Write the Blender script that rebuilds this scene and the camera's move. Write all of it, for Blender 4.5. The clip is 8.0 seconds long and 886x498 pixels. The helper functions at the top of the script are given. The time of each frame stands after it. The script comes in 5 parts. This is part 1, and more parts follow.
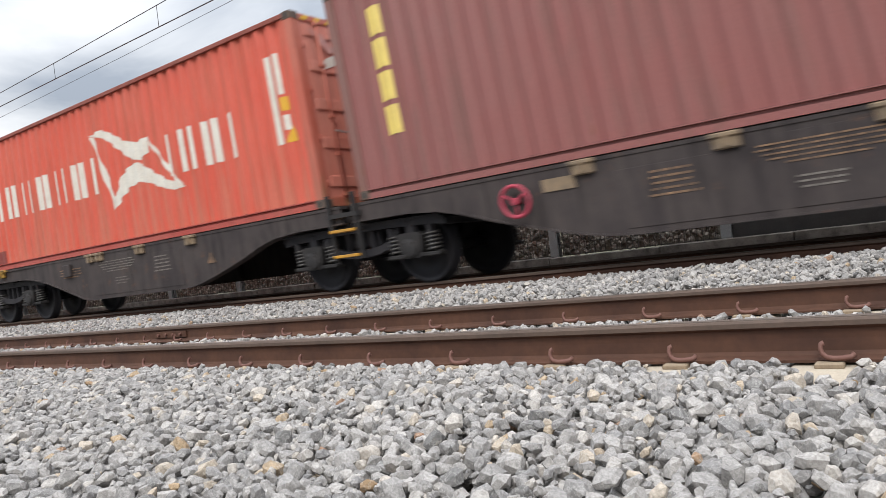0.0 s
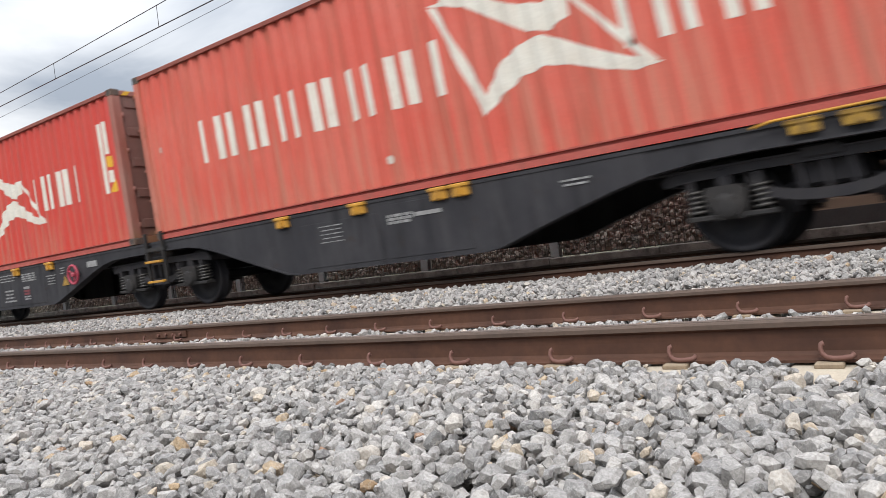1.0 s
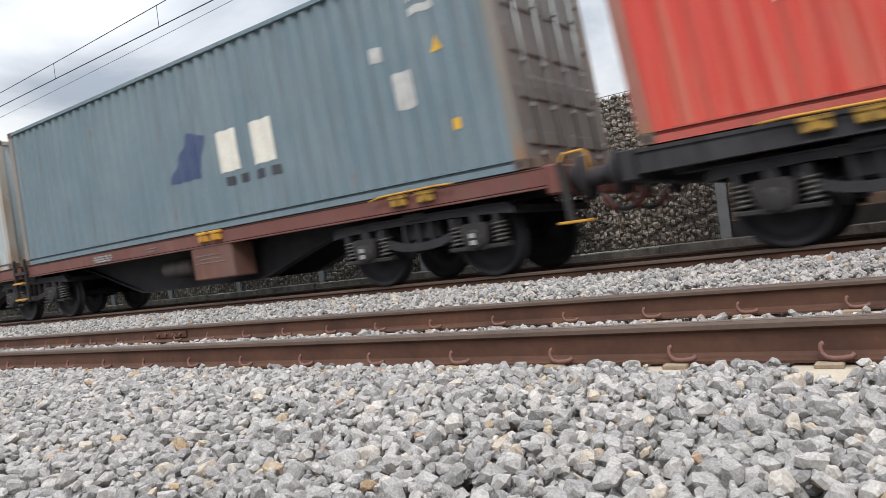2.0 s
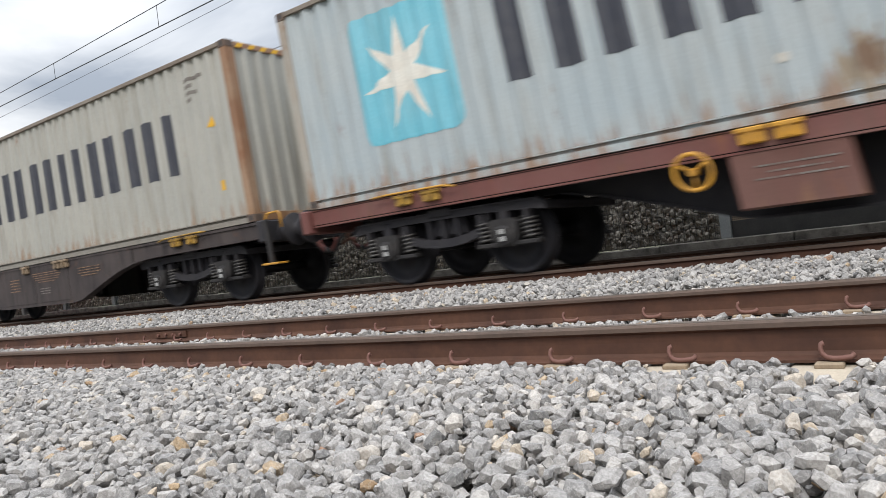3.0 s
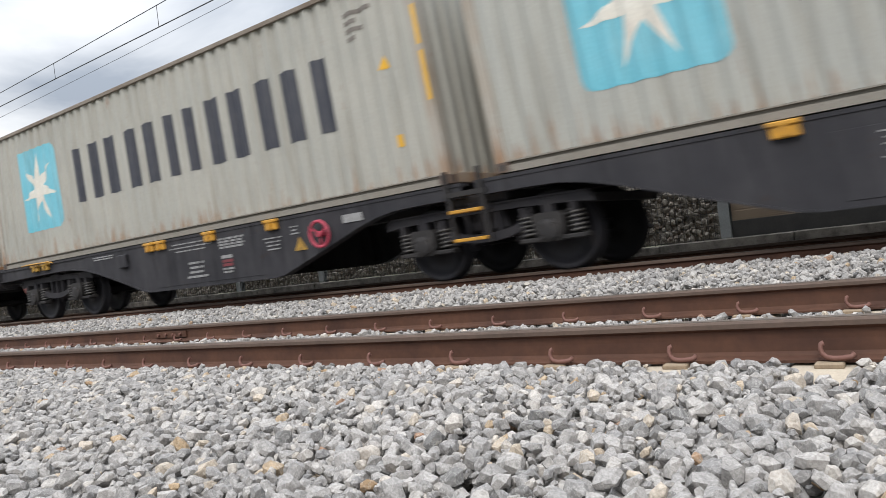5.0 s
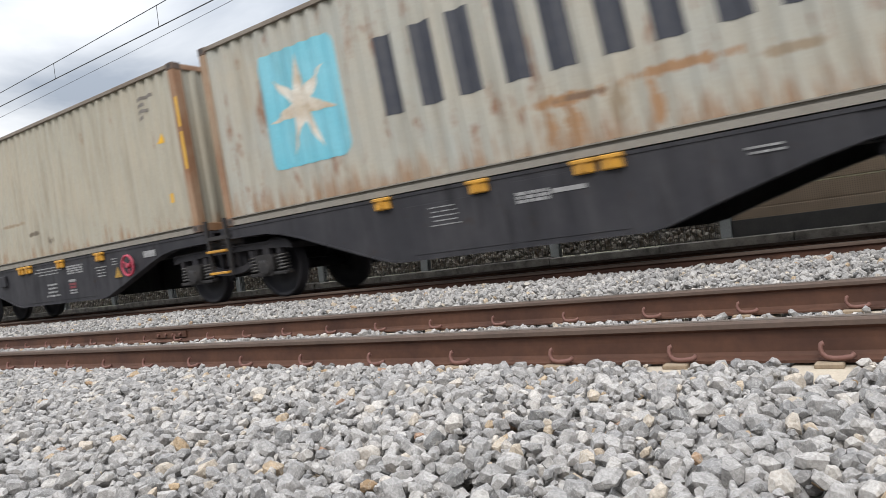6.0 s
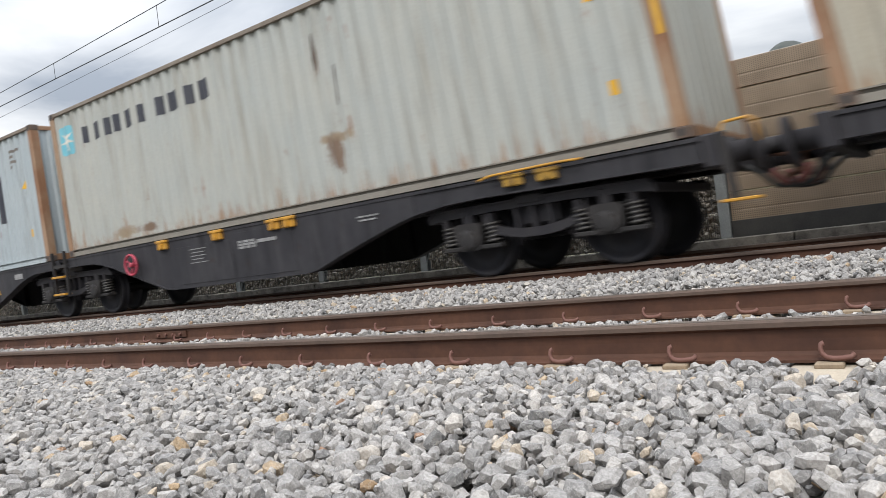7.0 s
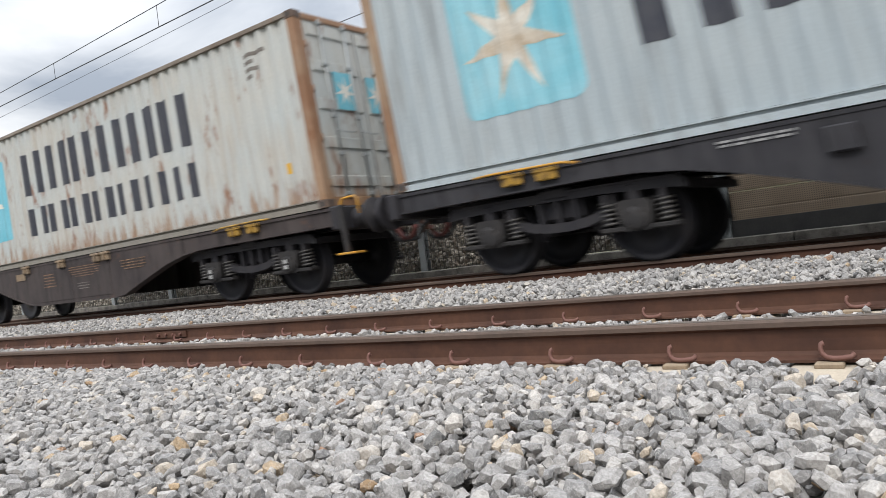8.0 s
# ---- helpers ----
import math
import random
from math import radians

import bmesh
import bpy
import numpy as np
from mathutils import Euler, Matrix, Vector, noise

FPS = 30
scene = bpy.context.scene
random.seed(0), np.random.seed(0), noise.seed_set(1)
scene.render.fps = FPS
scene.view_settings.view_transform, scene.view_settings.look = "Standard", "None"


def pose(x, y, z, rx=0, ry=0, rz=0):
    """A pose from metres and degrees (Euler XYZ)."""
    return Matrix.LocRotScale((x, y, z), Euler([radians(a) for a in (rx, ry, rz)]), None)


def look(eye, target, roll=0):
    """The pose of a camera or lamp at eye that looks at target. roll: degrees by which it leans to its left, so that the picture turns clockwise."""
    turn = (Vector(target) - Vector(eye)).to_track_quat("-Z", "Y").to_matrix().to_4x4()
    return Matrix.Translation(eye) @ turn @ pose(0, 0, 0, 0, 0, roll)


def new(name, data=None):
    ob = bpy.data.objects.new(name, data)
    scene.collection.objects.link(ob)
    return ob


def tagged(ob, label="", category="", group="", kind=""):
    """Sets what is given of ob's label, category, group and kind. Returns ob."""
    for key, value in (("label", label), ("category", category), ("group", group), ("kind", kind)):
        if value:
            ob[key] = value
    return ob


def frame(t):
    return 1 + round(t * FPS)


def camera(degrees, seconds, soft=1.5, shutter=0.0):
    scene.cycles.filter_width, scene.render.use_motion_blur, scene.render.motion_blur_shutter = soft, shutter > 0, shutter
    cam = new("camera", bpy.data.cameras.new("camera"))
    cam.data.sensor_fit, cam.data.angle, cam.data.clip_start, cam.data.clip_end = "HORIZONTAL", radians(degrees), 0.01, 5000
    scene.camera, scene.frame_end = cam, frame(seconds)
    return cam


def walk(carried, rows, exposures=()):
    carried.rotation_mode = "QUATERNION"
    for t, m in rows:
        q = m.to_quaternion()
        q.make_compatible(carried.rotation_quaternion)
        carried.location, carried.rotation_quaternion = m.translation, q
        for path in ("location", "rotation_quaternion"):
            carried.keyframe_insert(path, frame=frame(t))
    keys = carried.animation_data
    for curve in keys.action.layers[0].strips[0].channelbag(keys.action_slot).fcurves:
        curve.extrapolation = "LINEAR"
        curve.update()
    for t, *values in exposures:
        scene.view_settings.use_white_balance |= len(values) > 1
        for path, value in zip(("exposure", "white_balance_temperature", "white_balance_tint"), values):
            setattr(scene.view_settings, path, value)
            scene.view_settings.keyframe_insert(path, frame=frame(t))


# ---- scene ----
cam = camera(63.46, 8.0, soft=0.7, shutter=0.96)
# the phone reads its picture out from top to bottom in nearly a whole frame
scene.cycles.rolling_shutter_type = "TOP"
scene.cycles.rolling_shutter_duration = 0.14
EYE = pose(0, 0, 0.4475, 90.244, 7.177, 36.008)
walk(cam, [(0.0, EYE), (8.0, EYE)])

# ---- light: overcast sky, one very soft sun ----
SUN_EL, SUN_AZ = radians(44), radians(152)
world = bpy.data.worlds.new("overcast_sky")
scene.world = world
world.use_nodes = True
wn, wl = world.node_tree.nodes, world.node_tree.links
wn.clear()
w_out = wn.new("ShaderNodeOutputWorld")
w_bg = wn.new("ShaderNodeBackground")
w_sky = wn.new("ShaderNodeTexSky")
w_sky.sky_type, w_sky.sun_disc = "NISHITA", False
w_sky.sun_elevation, w_sky.sun_rotation = SUN_EL, SUN_AZ
w_sky.air_density, w_sky.dust_density = 1.5, 3.0
w_co = wn.new("ShaderNodeTexCoord")
w_map = wn.new("ShaderNodeMapping")
w_map.inputs["Scale"].default_value = (1.0, 1.0, 2.6)
w_noise = wn.new("ShaderNodeTexNoise")
w_noise.inputs["Scale"].default_value = 2.3
w_noise.inputs["Detail"].default_value = 6.0
w_noise.inputs["Roughness"].default_value = 0.55
w_noise.inputs["Distortion"].default_value = 0.4
w_ramp = wn.new("ShaderNodeValToRGB")
w_ramp.color_ramp.elements[0].position = 0.33
w_ramp.color_ramp.elements[0].color = (3.7, 4.15, 4.9, 1)
w_ramp.color_ramp.elements[1].position = 0.66
w_ramp.color_ramp.elements[1].color = (9.3, 9.5, 9.8, 1)
w_mix = wn.new("ShaderNodeMix")
w_mix.data_type = "RGBA"
w_mix.inputs["Factor"].default_value = 0.93
wl.new(w_co.outputs["Generated"], w_map.inputs["Vector"])
wl.new(w_map.outputs["Vector"], w_noise.inputs["Vector"])
# one darker bank of cloud low over the line, a bright break above it
w_fac = w_noise.outputs["Fac"]
for towards, spread, depth in (((-0.862, 0.440, 0.252), (5.0, 5.0, 16.0), -0.17), ((-0.800, 0.515, 0.318), (4.4, 4.4, 11.0), 0.17)):
    w_off = wn.new("ShaderNodeVectorMath")
    w_off.operation = "SUBTRACT"
    w_off.inputs[1].default_value = towards
    wl.new(w_co.outputs["Generated"], w_off.inputs[0])
    w_wide = wn.new("ShaderNodeVectorMath")
    w_wide.operation = "MULTIPLY"
    w_wide.inputs[1].default_value = spread
    wl.new(w_off.outputs["Vector"], w_wide.inputs[0])
    w_far = wn.new("ShaderNodeVectorMath")
    w_far.operation = "LENGTH"
    wl.new(w_wide.outputs["Vector"], w_far.inputs[0])
    w_bank = wn.new("ShaderNodeMapRange")
    w_bank.interpolation_type = "SMOOTHSTEP"
    w_bank.inputs["From Min"].default_value, w_bank.inputs["From Max"].default_value = 0.0, 1.0
    w_bank.inputs["To Min"].default_value, w_bank.inputs["To Max"].default_value = depth, 0.0
    wl.new(w_far.outputs["Value"], w_bank.inputs["Value"])
    w_sum = wn.new("ShaderNodeMath")
    w_sum.operation = "ADD"
    wl.new(w_fac, w_sum.inputs[0])
    wl.new(w_bank.outputs["Result"], w_sum.inputs[1])
    w_fac = w_sum.outputs["Value"]
wl.new(w_fac, w_ramp.inputs["Fac"])
wl.new(w_sky.outputs["Color"], w_mix.inputs["A"])
wl.new(w_ramp.outputs["Color"], w_mix.inputs["B"])
# an overcast sky is brighter overhead than near the horizon
w_sep = wn.new("ShaderNodeSeparateXYZ")
wl.new(w_co.outputs["Generated"], w_sep.inputs["Vector"])
w_rise = wn.new("ShaderNodeMapRange")
w_rise.inputs["From Min"].default_value, w_rise.inputs["From Max"].default_value = 0.10, 0.42
w_rise.inputs["To Min"].default_value, w_rise.inputs["To Max"].default_value = 0.72, 1.16
w_high = wn.new("ShaderNodeMapRange")
w_high.inputs["From Min"].default_value, w_high.inputs["From Max"].default_value = 0.42, 1.0
w_high.inputs["To Min"].default_value, w_high.inputs["To Max"].default_value = 0.0, 2.45
w_total = wn.new("ShaderNodeMath")
w_total.operation = "ADD"
for k, node in enumerate((w_rise, w_high)):
    wl.new(w_sep.outputs["Z"], node.inputs["Value"])
    wl.new(node.outputs["Result"], w_total.inputs[k])
w_lift = wn.new("ShaderNodeVectorMath")
w_lift.operation = "SCALE"
wl.new(w_mix.outputs["Result"], w_lift.inputs["Vector"])
wl.new(w_total.outputs["Value"], w_lift.inputs["Scale"])
wl.new(w_lift.outputs["Vector"], w_bg.inputs["Color"])
wl.new(w_bg.outputs["Background"], w_out.inputs["Surface"])
w_bg.inputs["Strength"].default_value = 0.10
sun = new("sun", bpy.data.lights.new("sun", "SUN"))
sun.data.energy, sun.data.angle, sun.data.color = 1.3, radians(18), (1.0, 0.955, 0.89)
sun.matrix_world = look((0, 0, 30), (-30 * math.cos(SUN_EL) * math.sin(SUN_AZ) / math.sin(SUN_EL),
                                     -30 * math.cos(SUN_EL) * math.cos(SUN_AZ) / math.sin(SUN_EL), 0))
scene.view_settings.exposure = 0.38

# ---- plan ----
RAIL_NEAR, RAIL_FAR = 3.199, 4.706          # the empty track's two rails
TRAIN_Y, TRAIN_Z = 8.269, 0.075             # centre line and rail top of the train's track
WALL_Y = 11.75
SLEEPER_GAP = 0.5978
SLEEPER_X = -0.50
FLOOR_Z = 1.250                             # underside of the containers
SPEED, DRIFT = 21.483, -0.0093
# rear ends of the containers at the start, in train order from the front
REAR = (-6.296, -19.154, -32.592, -45.486, -58.995, -71.844, -85.233, -98.112,
        -111.693, -124.549, -138.141, -151.047, -164.52, -177.518, -190.969)
LONG, WIDE, TALL = 12.192, 2.438, 2.826


def gone(t):
    """How far the train has run after t seconds."""
    return SPEED * t + DRIFT * (t * t - 8 * t)


# ---- materials ----
def shader(name, rough=0.6, metal=0.0):
    m = bpy.data.materials.new(name)
    m.use_nodes = True
    b = m.node_tree.nodes["Principled BSDF"]
    b.inputs["Roughness"].default_value, b.inputs["Metallic"].default_value = rough, metal
    return m, m.node_tree.nodes, m.node_tree.links, b


def noise_node(n, l, vec, scale, detail=4.0, rough=0.55, stretch=None, shift=0.0):
    if stretch or shift:
        mp = n.new("ShaderNodeMapping")
        mp.inputs["Scale"].default_value = stretch or (1, 1, 1)
        mp.inputs["Location"].default_value = (shift, shift * 0.7, shift * 1.3)
        l.new(vec, mp.inputs["Vector"])
        vec = mp.outputs["Vector"]
    t = n.new("ShaderNodeTexNoise")
    t.inputs["Scale"].default_value, t.inputs["Detail"].default_value = scale, detail
    t.inputs["Roughness"].default_value = rough
    l.new(vec, t.inputs["Vector"])
    return t.outputs["Fac"]


def ramp_node(n, l, fac, stops):
    r = n.new("ShaderNodeValToRGB")
    while len(r.color_ramp.elements) < len(stops):
        r.color_ramp.elements.new(0.5)
    for e, (p, c) in zip(r.color_ramp.elements, stops):
        e.position = p
        e.color = (c, c, c, 1) if isinstance(c, (int, float)) else (*c, 1)
    l.new(fac, r.inputs["Fac"])
    return r.outputs["Color"]


def mix_node(n, l, fac, a, b, kind="MIX"):
    x = n.new("ShaderNodeMix")
    x.data_type, x.blend_type = "RGBA", kind
    for sock, v in ((x.inputs["Factor"], fac), (x.inputs["A"], a), (x.inputs["B"], b)):
        if isinstance(v, (int, float)):
            sock.default_value = v if sock.type == "VALUE" else (v, v, v, 1)
        elif isinstance(v, tuple):
            sock.default_value = (*v, 1)
        else:
            l.new(v, sock)
    return x.outputs["Result"]


def bump_node(n, l, b, height, strength=0.3, dist=0.01):
    u = n.new("ShaderNodeBump")
    u.inputs["Strength"].default_value, u.inputs["Distance"].default_value = strength, dist
    l.new(height, u.inputs["Height"])
    l.new(u.outputs["Normal"], b.inputs["Normal"])


def coords(n):
    return n.new("ShaderNodeTexCoord").outputs["Object"]


RUST = (0.20, 0.075, 0.028)


def paint(name, base, fade=(0.6, 0.6, 0.6), worn=0.3, rust=0.3, seed=0.0, rough=0.5, grime=(0.10, 0.085, 0.065), runs=0.42, stains=(), streaks=None):
    """Weathered ship's paint: faded clouds, vertical runs of grime, rust that breaks through."""
    m, n, l, b = shader(name, rough)
    v = coords(n)
    cloud = noise_node(n, l, v, 0.9, 5, 0.6, None, seed)
    c = mix_node(n, l, ramp_node(n, l, cloud, ((0.35, 0.0), (0.75, worn))), base, fade)
    run = noise_node(n, l, v, 1.0, 5, 0.6, (6.0, 6.0, 0.55), seed + 3)
    c = mix_node(n, l, ramp_node(n, l, run, ((0.50, 0.0), (0.76, runs))), c, grime)
    spot = noise_node(n, l, v, 2.2, 8, 0.68, (1.7, 1.7, 0.5), seed + 7)
    hi = 0.74 - 0.13 * rust
    c = mix_node(n, l, ramp_node(n, l, spot, ((hi - 0.05, 0.0), (hi + 0.04, 0.85 if rust > 0 else 0.0))), c, RUST)
    if rust > 0.28:
        # rust that has bled up from the bottom rail, in tongues
        sep = n.new("ShaderNodeSeparateXYZ")
        l.new(v, sep.inputs["Vector"])
        tongue = noise_node(n, l, v, 1.0, 6, 0.7, (9.0, 9.0, 1.2), seed + 11)
        reach = n.new("ShaderNodeMath")
        reach.operation = "MULTIPLY_ADD"
        reach.inputs[1].default_value, reach.inputs[2].default_value = -0.42, 0.13 + 0.10 * rust
        l.new(sep.outputs["Z"], reach.inputs[0])
        both = n.new("ShaderNodeMath")
        both.operation = "ADD"
        l.new(reach.outputs["Value"], both.inputs[0])
        l.new(tongue, both.inputs[1])
        c = mix_node(n, l, ramp_node(n, l, both.outputs["Value"], ((0.56, 0.0), (0.72, 0.8))), c, (0.25, 0.13, 0.06))
    if streaks:
        # pale dust washed down the ribs, thickest low on the side
        sep = n.new("ShaderNodeSeparateXYZ")
        l.new(v, sep.inputs["Vector"])
        wash = noise_node(n, l, v, 1.0, 4, 0.6, (10.5, 10.5, 0.35), seed + 31)
        low = n.new("ShaderNodeMapRange")
        low.inputs["From Min"].default_value, low.inputs["From Max"].default_value = 0.2, 2.4
        low.inputs["To Min"].default_value, low.inputs["To Max"].default_value = 0.10, -0.12
        l.new(sep.outputs["Z"], low.inputs["Value"])
        both = n.new("ShaderNodeMath")
        both.operation = "ADD"
        l.new(wash, both.inputs[0])
        l.new(low.outputs["Result"], both.inputs[1])
        c = mix_node(n, l, ramp_node(n, l, both.outputs["Value"], ((0.53, 0.0), (0.68, 0.50))), c, streaks)
    # single stains with a place of their own: x, z, half width, half height, colour
    for k, (sx, sz, rx, rz, tone) in enumerate(stains):
        local = n.new("ShaderNodeMapping")
        local.inputs["Location"].default_value = (-sx / rx, 0.0, -sz / rz)
        local.inputs["Scale"].default_value = (1 / rx, 0.0, 1 / rz)
        l.new(v, local.inputs["Vector"])
        far = n.new("ShaderNodeVectorMath")
        far.operation = "LENGTH"
        l.new(local.outputs["Vector"], far.inputs[0])
        inside = n.new("ShaderNodeMath")
        inside.operation = "MULTIPLY_ADD"
        inside.inputs[1].default_value, inside.inputs[2].default_value = -0.32, 0.32
        l.new(far.outputs["Value"], inside.inputs[0])
        total = n.new("ShaderNodeMath")
        total.operation = "ADD"
        l.new(inside.outputs["Value"], total.inputs[0])
        l.new(noise_node(n, l, v, 1.0, 8, 0.72, (11.0, 11.0, 3.2), seed + 20 + k), total.inputs[1])
        c = mix_node(n, l, ramp_node(n, l, total.outputs["Value"], ((0.55, 0.0), (0.66, 0.92))), c, tone)
    fine = noise_node(n, l, v, 38, 3)
    c = mix_node(n, l, 0.25, c, ramp_node(n, l, fine, ((0.3, 0.55), (0.7, 1.0))), "MULTIPLY")
    l.new(c, b.inputs["Base Color"])
    l.new(ramp_node(n, l, run, ((0.3, rough - 0.08), (0.8, rough + 0.25))), b.inputs["Roughness"])
    bump_node(n, l, b, noise_node(n, l, v, 3.5, 3, 0.5, None, seed), 0.25, 0.02)
    return m


def dusty(name, base, dust=(0.14, 0.115, 0.095), amount=0.5, rough=0.65, metal=0.0, scale=3.0, seed=0.0):
    m, n, l, b = shader(name, rough, metal)
    v = coords(n)
    f = noise_node(n, l, v, scale, 7, 0.62, None, seed)
    c = mix_node(n, l, ramp_node(n, l, f, ((0.36, 0.0), (0.72, amount))), base, dust)
    g = noise_node(n, l, v, scale * 14, 4)
    c = mix_node(n, l, 0.35, c, ramp_node(n, l, g, ((0.3, 0.5), (0.7, 1.0))), "MULTIPLY")
    l.new(c, b.inputs["Base Color"])
    bump_node(n, l, b, g, 0.25, 0.004)
    return m


def wagon_paint(name, base, dust, rust, seed, amount=0.7):
    """Steel under road dirt: clouds of dust, runs from the top, rust specks; dull."""
    m, n, l, b = shader(name, 0.7)
    b.inputs["Specular IOR Level"].default_value = 0.28
    v = coords(n)
    c = mix_node(n, l, ramp_node(n, l, noise_node(n, l, v, 1.3, 7, 0.65, None, seed), ((0.38, 0.0), (0.70, amount))), base, dust)
    run = noise_node(n, l, v, 1.0, 6, 0.65, (5.0, 5.0, 0.7), seed + 2)
    c = mix_node(n, l, ramp_node(n, l, run, ((0.50, 0.0), (0.68, 0.75))), c, dust)
    dark = noise_node(n, l, v, 1.0, 6, 0.6, (7.0, 7.0, 1.1), seed + 5)
    c = mix_node(n, l, ramp_node(n, l, dark, ((0.52, 0.0), (0.70, 0.7))), c, tuple(k * 0.35 for k in base))
    spot = noise_node(n, l, v, 4.5, 8, 0.7, None, seed + 8)
    c = mix_node(n, l, ramp_node(n, l, spot, ((0.60, 0.0), (0.70, 0.8))), c, rust)
    l.new(c, b.inputs["Base Color"])
    bump_node(n, l, b, noise_node(n, l, v, 2.4, 5, 0.6, None, seed), 0.35, 0.02)
    return m


def stone_paint(name, joined, tones, rough=0.85, mottle=18.0):
    m, n, l, b = shader(name, rough)
    if joined:
        pick = n.new("ShaderNodeNewGeometry").outputs["Random Per Island"]
    else:
        pick = n.new("ShaderNodeObjectInfo").outputs["Random"]
    c = ramp_node(n, l, pick, tones)
    v = n.new("ShaderNodeNewGeometry").outputs["Position"]
    f = noise_node(n, l, v, mottle, 8, 0.7)
    c = mix_node(n, l, 0.9, c, ramp_node(n, l, f, ((0.25, 0.60), (0.5, 1.0), (0.75, 1.22))), "MULTIPLY")
    speck = noise_node(n, l, v, mottle * 7, 4, 0.6, None, 9.0)
    c = mix_node(n, l, 0.55, c, ramp_node(n, l, speck, ((0.3, 0.42), (0.7, 1.42))), "MULTIPLY")
    f2 = noise_node(n, l, v, mottle * 2.1, 6, 0.65, None, 4.0)
    c = mix_node(n, l, ramp_node(n, l, f2, ((0.60, 0.0), (0.70, 0.28))), c, (0.47, 0.42, 0.35))
    vein = noise_node(n, l, v, mottle * 1.3, 5, 0.6, None, 14.0)
    c = mix_node(n, l, ramp_node(n, l, vein, ((0.48, 0.0), (0.497, 0.28), (0.503, 0.28), (0.52, 0.0))), c, (0.62, 0.60, 0.56))
    l.new(c, b.inputs["Base Color"])
    bump_node(n, l, b, noise_node(n, l, v, mottle * 3, 7, 0.75), 0.7, 0.010)
    return m


GREYS = ((0.0, (0.150, 0.145, 0.139)), (0.2, (0.345, 0.327, 0.310)), (0.4, (0.215, 0.207, 0.201)), (0.6, (0.390, 0.367, 0.344)),
         (0.78, (0.265, 0.254, 0.244)), (0.93, (0.440, 0.408, 0.372)), (0.978, (0.420, 0.352, 0.272)), (0.995, (0.36, 0.25, 0.14)), (1.0, (0.27, 0.16, 0.105)))
M_STONE = stone_paint("ballast_stone", True, GREYS)
M_STONE_ONE = stone_paint("ballast_stone_loose", False, GREYS)
M_GABION = stone_paint("gabion_stone", True, ((0.0, (0.14, 0.125, 0.105)), (0.4, (0.33, 0.295, 0.25)), (0.75, (0.47, 0.425, 0.36)),
                                              (1.0, (0.17, 0.125, 0.09))), 0.9, 9.0)


def gravel_paint():
    """Ballast seen from far: small angular stones, the shade in their gaps painted dark."""
    m, n, l, b = shader("ballast_far", 0.95)
    v = n.new("ShaderNodeNewGeometry").outputs["Position"]
    cell = n.new("ShaderNodeTexVoronoi")
    cell.inputs["Scale"].default_value = 17.0
    l.new(v, cell.inputs["Vector"])
    tone = n.new("ShaderNodeSeparateXYZ")
    l.new(cell.outputs["Color"], tone.inputs["Vector"])
    c = ramp_node(n, l, tone.outputs["X"], GREYS)
    # colour falls off towards each stone's rim for the shade between stones
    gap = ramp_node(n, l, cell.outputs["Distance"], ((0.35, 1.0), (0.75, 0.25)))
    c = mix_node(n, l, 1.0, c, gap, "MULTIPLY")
    l.new(c, b.inputs["Base Color"])
    bump_node(n, l, b, gap, 0.8, 0.03)
    return m


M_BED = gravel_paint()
M_CHIPPED = dusty("chipped_yellow", (0.52, 0.30, 0.035), (0.085, 0.05, 0.03), 1.0, 0.6, 0.0, 11.0)
M_STENCIL = dusty("white_stencil", (0.34, 0.34, 0.34), (0.17, 0.165, 0.16), 0.8, 0.7, 0.0, 16.0)
M_EARTH = dusty("earth_and_grass", (0.07, 0.075, 0.035), (0.12, 0.10, 0.06), 0.8, 0.95, 0.0, 0.4)
M_RAIL = dusty("rail_rust", (0.064, 0.0268, 0.0162), (0.135, 0.060, 0.033), 0.9, 0.75, 0.15, 2.2)
M_RAIL_HEAD = dusty("rail_head_rust", (0.115, 0.077, 0.058), (0.075, 0.050, 0.038), 0.8, 0.7, 0.2, 3.0)
M_RAIL_TOP = dusty("rail_running_band", (0.15, 0.125, 0.108), (0.13, 0.09, 0.068), 0.7, 0.55, 0.35, 5.0)
M_CLIP = dusty("clip_rust", (0.15, 0.066, 0.050), (0.19, 0.10, 0.078), 0.6, 0.7, 0.2, 20.0)
M_SLEEPER = dusty("sleeper_concrete", (0.46, 0.39, 0.30), (0.31, 0.27, 0.215), 0.7, 0.9, 0.0, 7.0)
M_CLIP_BASE = dusty("clip_base_dirt", (0.30, 0.235, 0.16), (0.20, 0.14, 0.095), 0.7, 0.9, 0.0, 20.0)
M_CURB = dusty("curb_concrete", (0.20, 0.18, 0.155), (0.035, 0.031, 0.027), 1.0, 0.9, 0.0, 4.5)
# base concrete is coloured dark for the shade under the cassettes
M_BASE = dusty("shaded_base_concrete", (0.055, 0.052, 0.048), (0.03, 0.03, 0.03), 0.7, 0.9, 0.0, 3.0)
M_ZINC = dusty("galvanised_steel", (0.40, 0.42, 0.42), (0.27, 0.28, 0.27), 0.7, 0.45, 0.5, 3.0)
M_WIRE = dusty("wire_dark", (0.09, 0.09, 0.09), (0.14, 0.13, 0.12), 0.5, 0.5, 0.6, 8.0)
M_CABLE = dusty("overhead_copper", (0.045, 0.045, 0.048), (0.07, 0.07, 0.07), 0.4, 0.5, 0.6, 8.0)
M_GREY = wagon_paint("wagon_grey", (0.026, 0.0255, 0.030), (0.050, 0.048, 0.052), (0.036, 0.024, 0.018), 2.0)
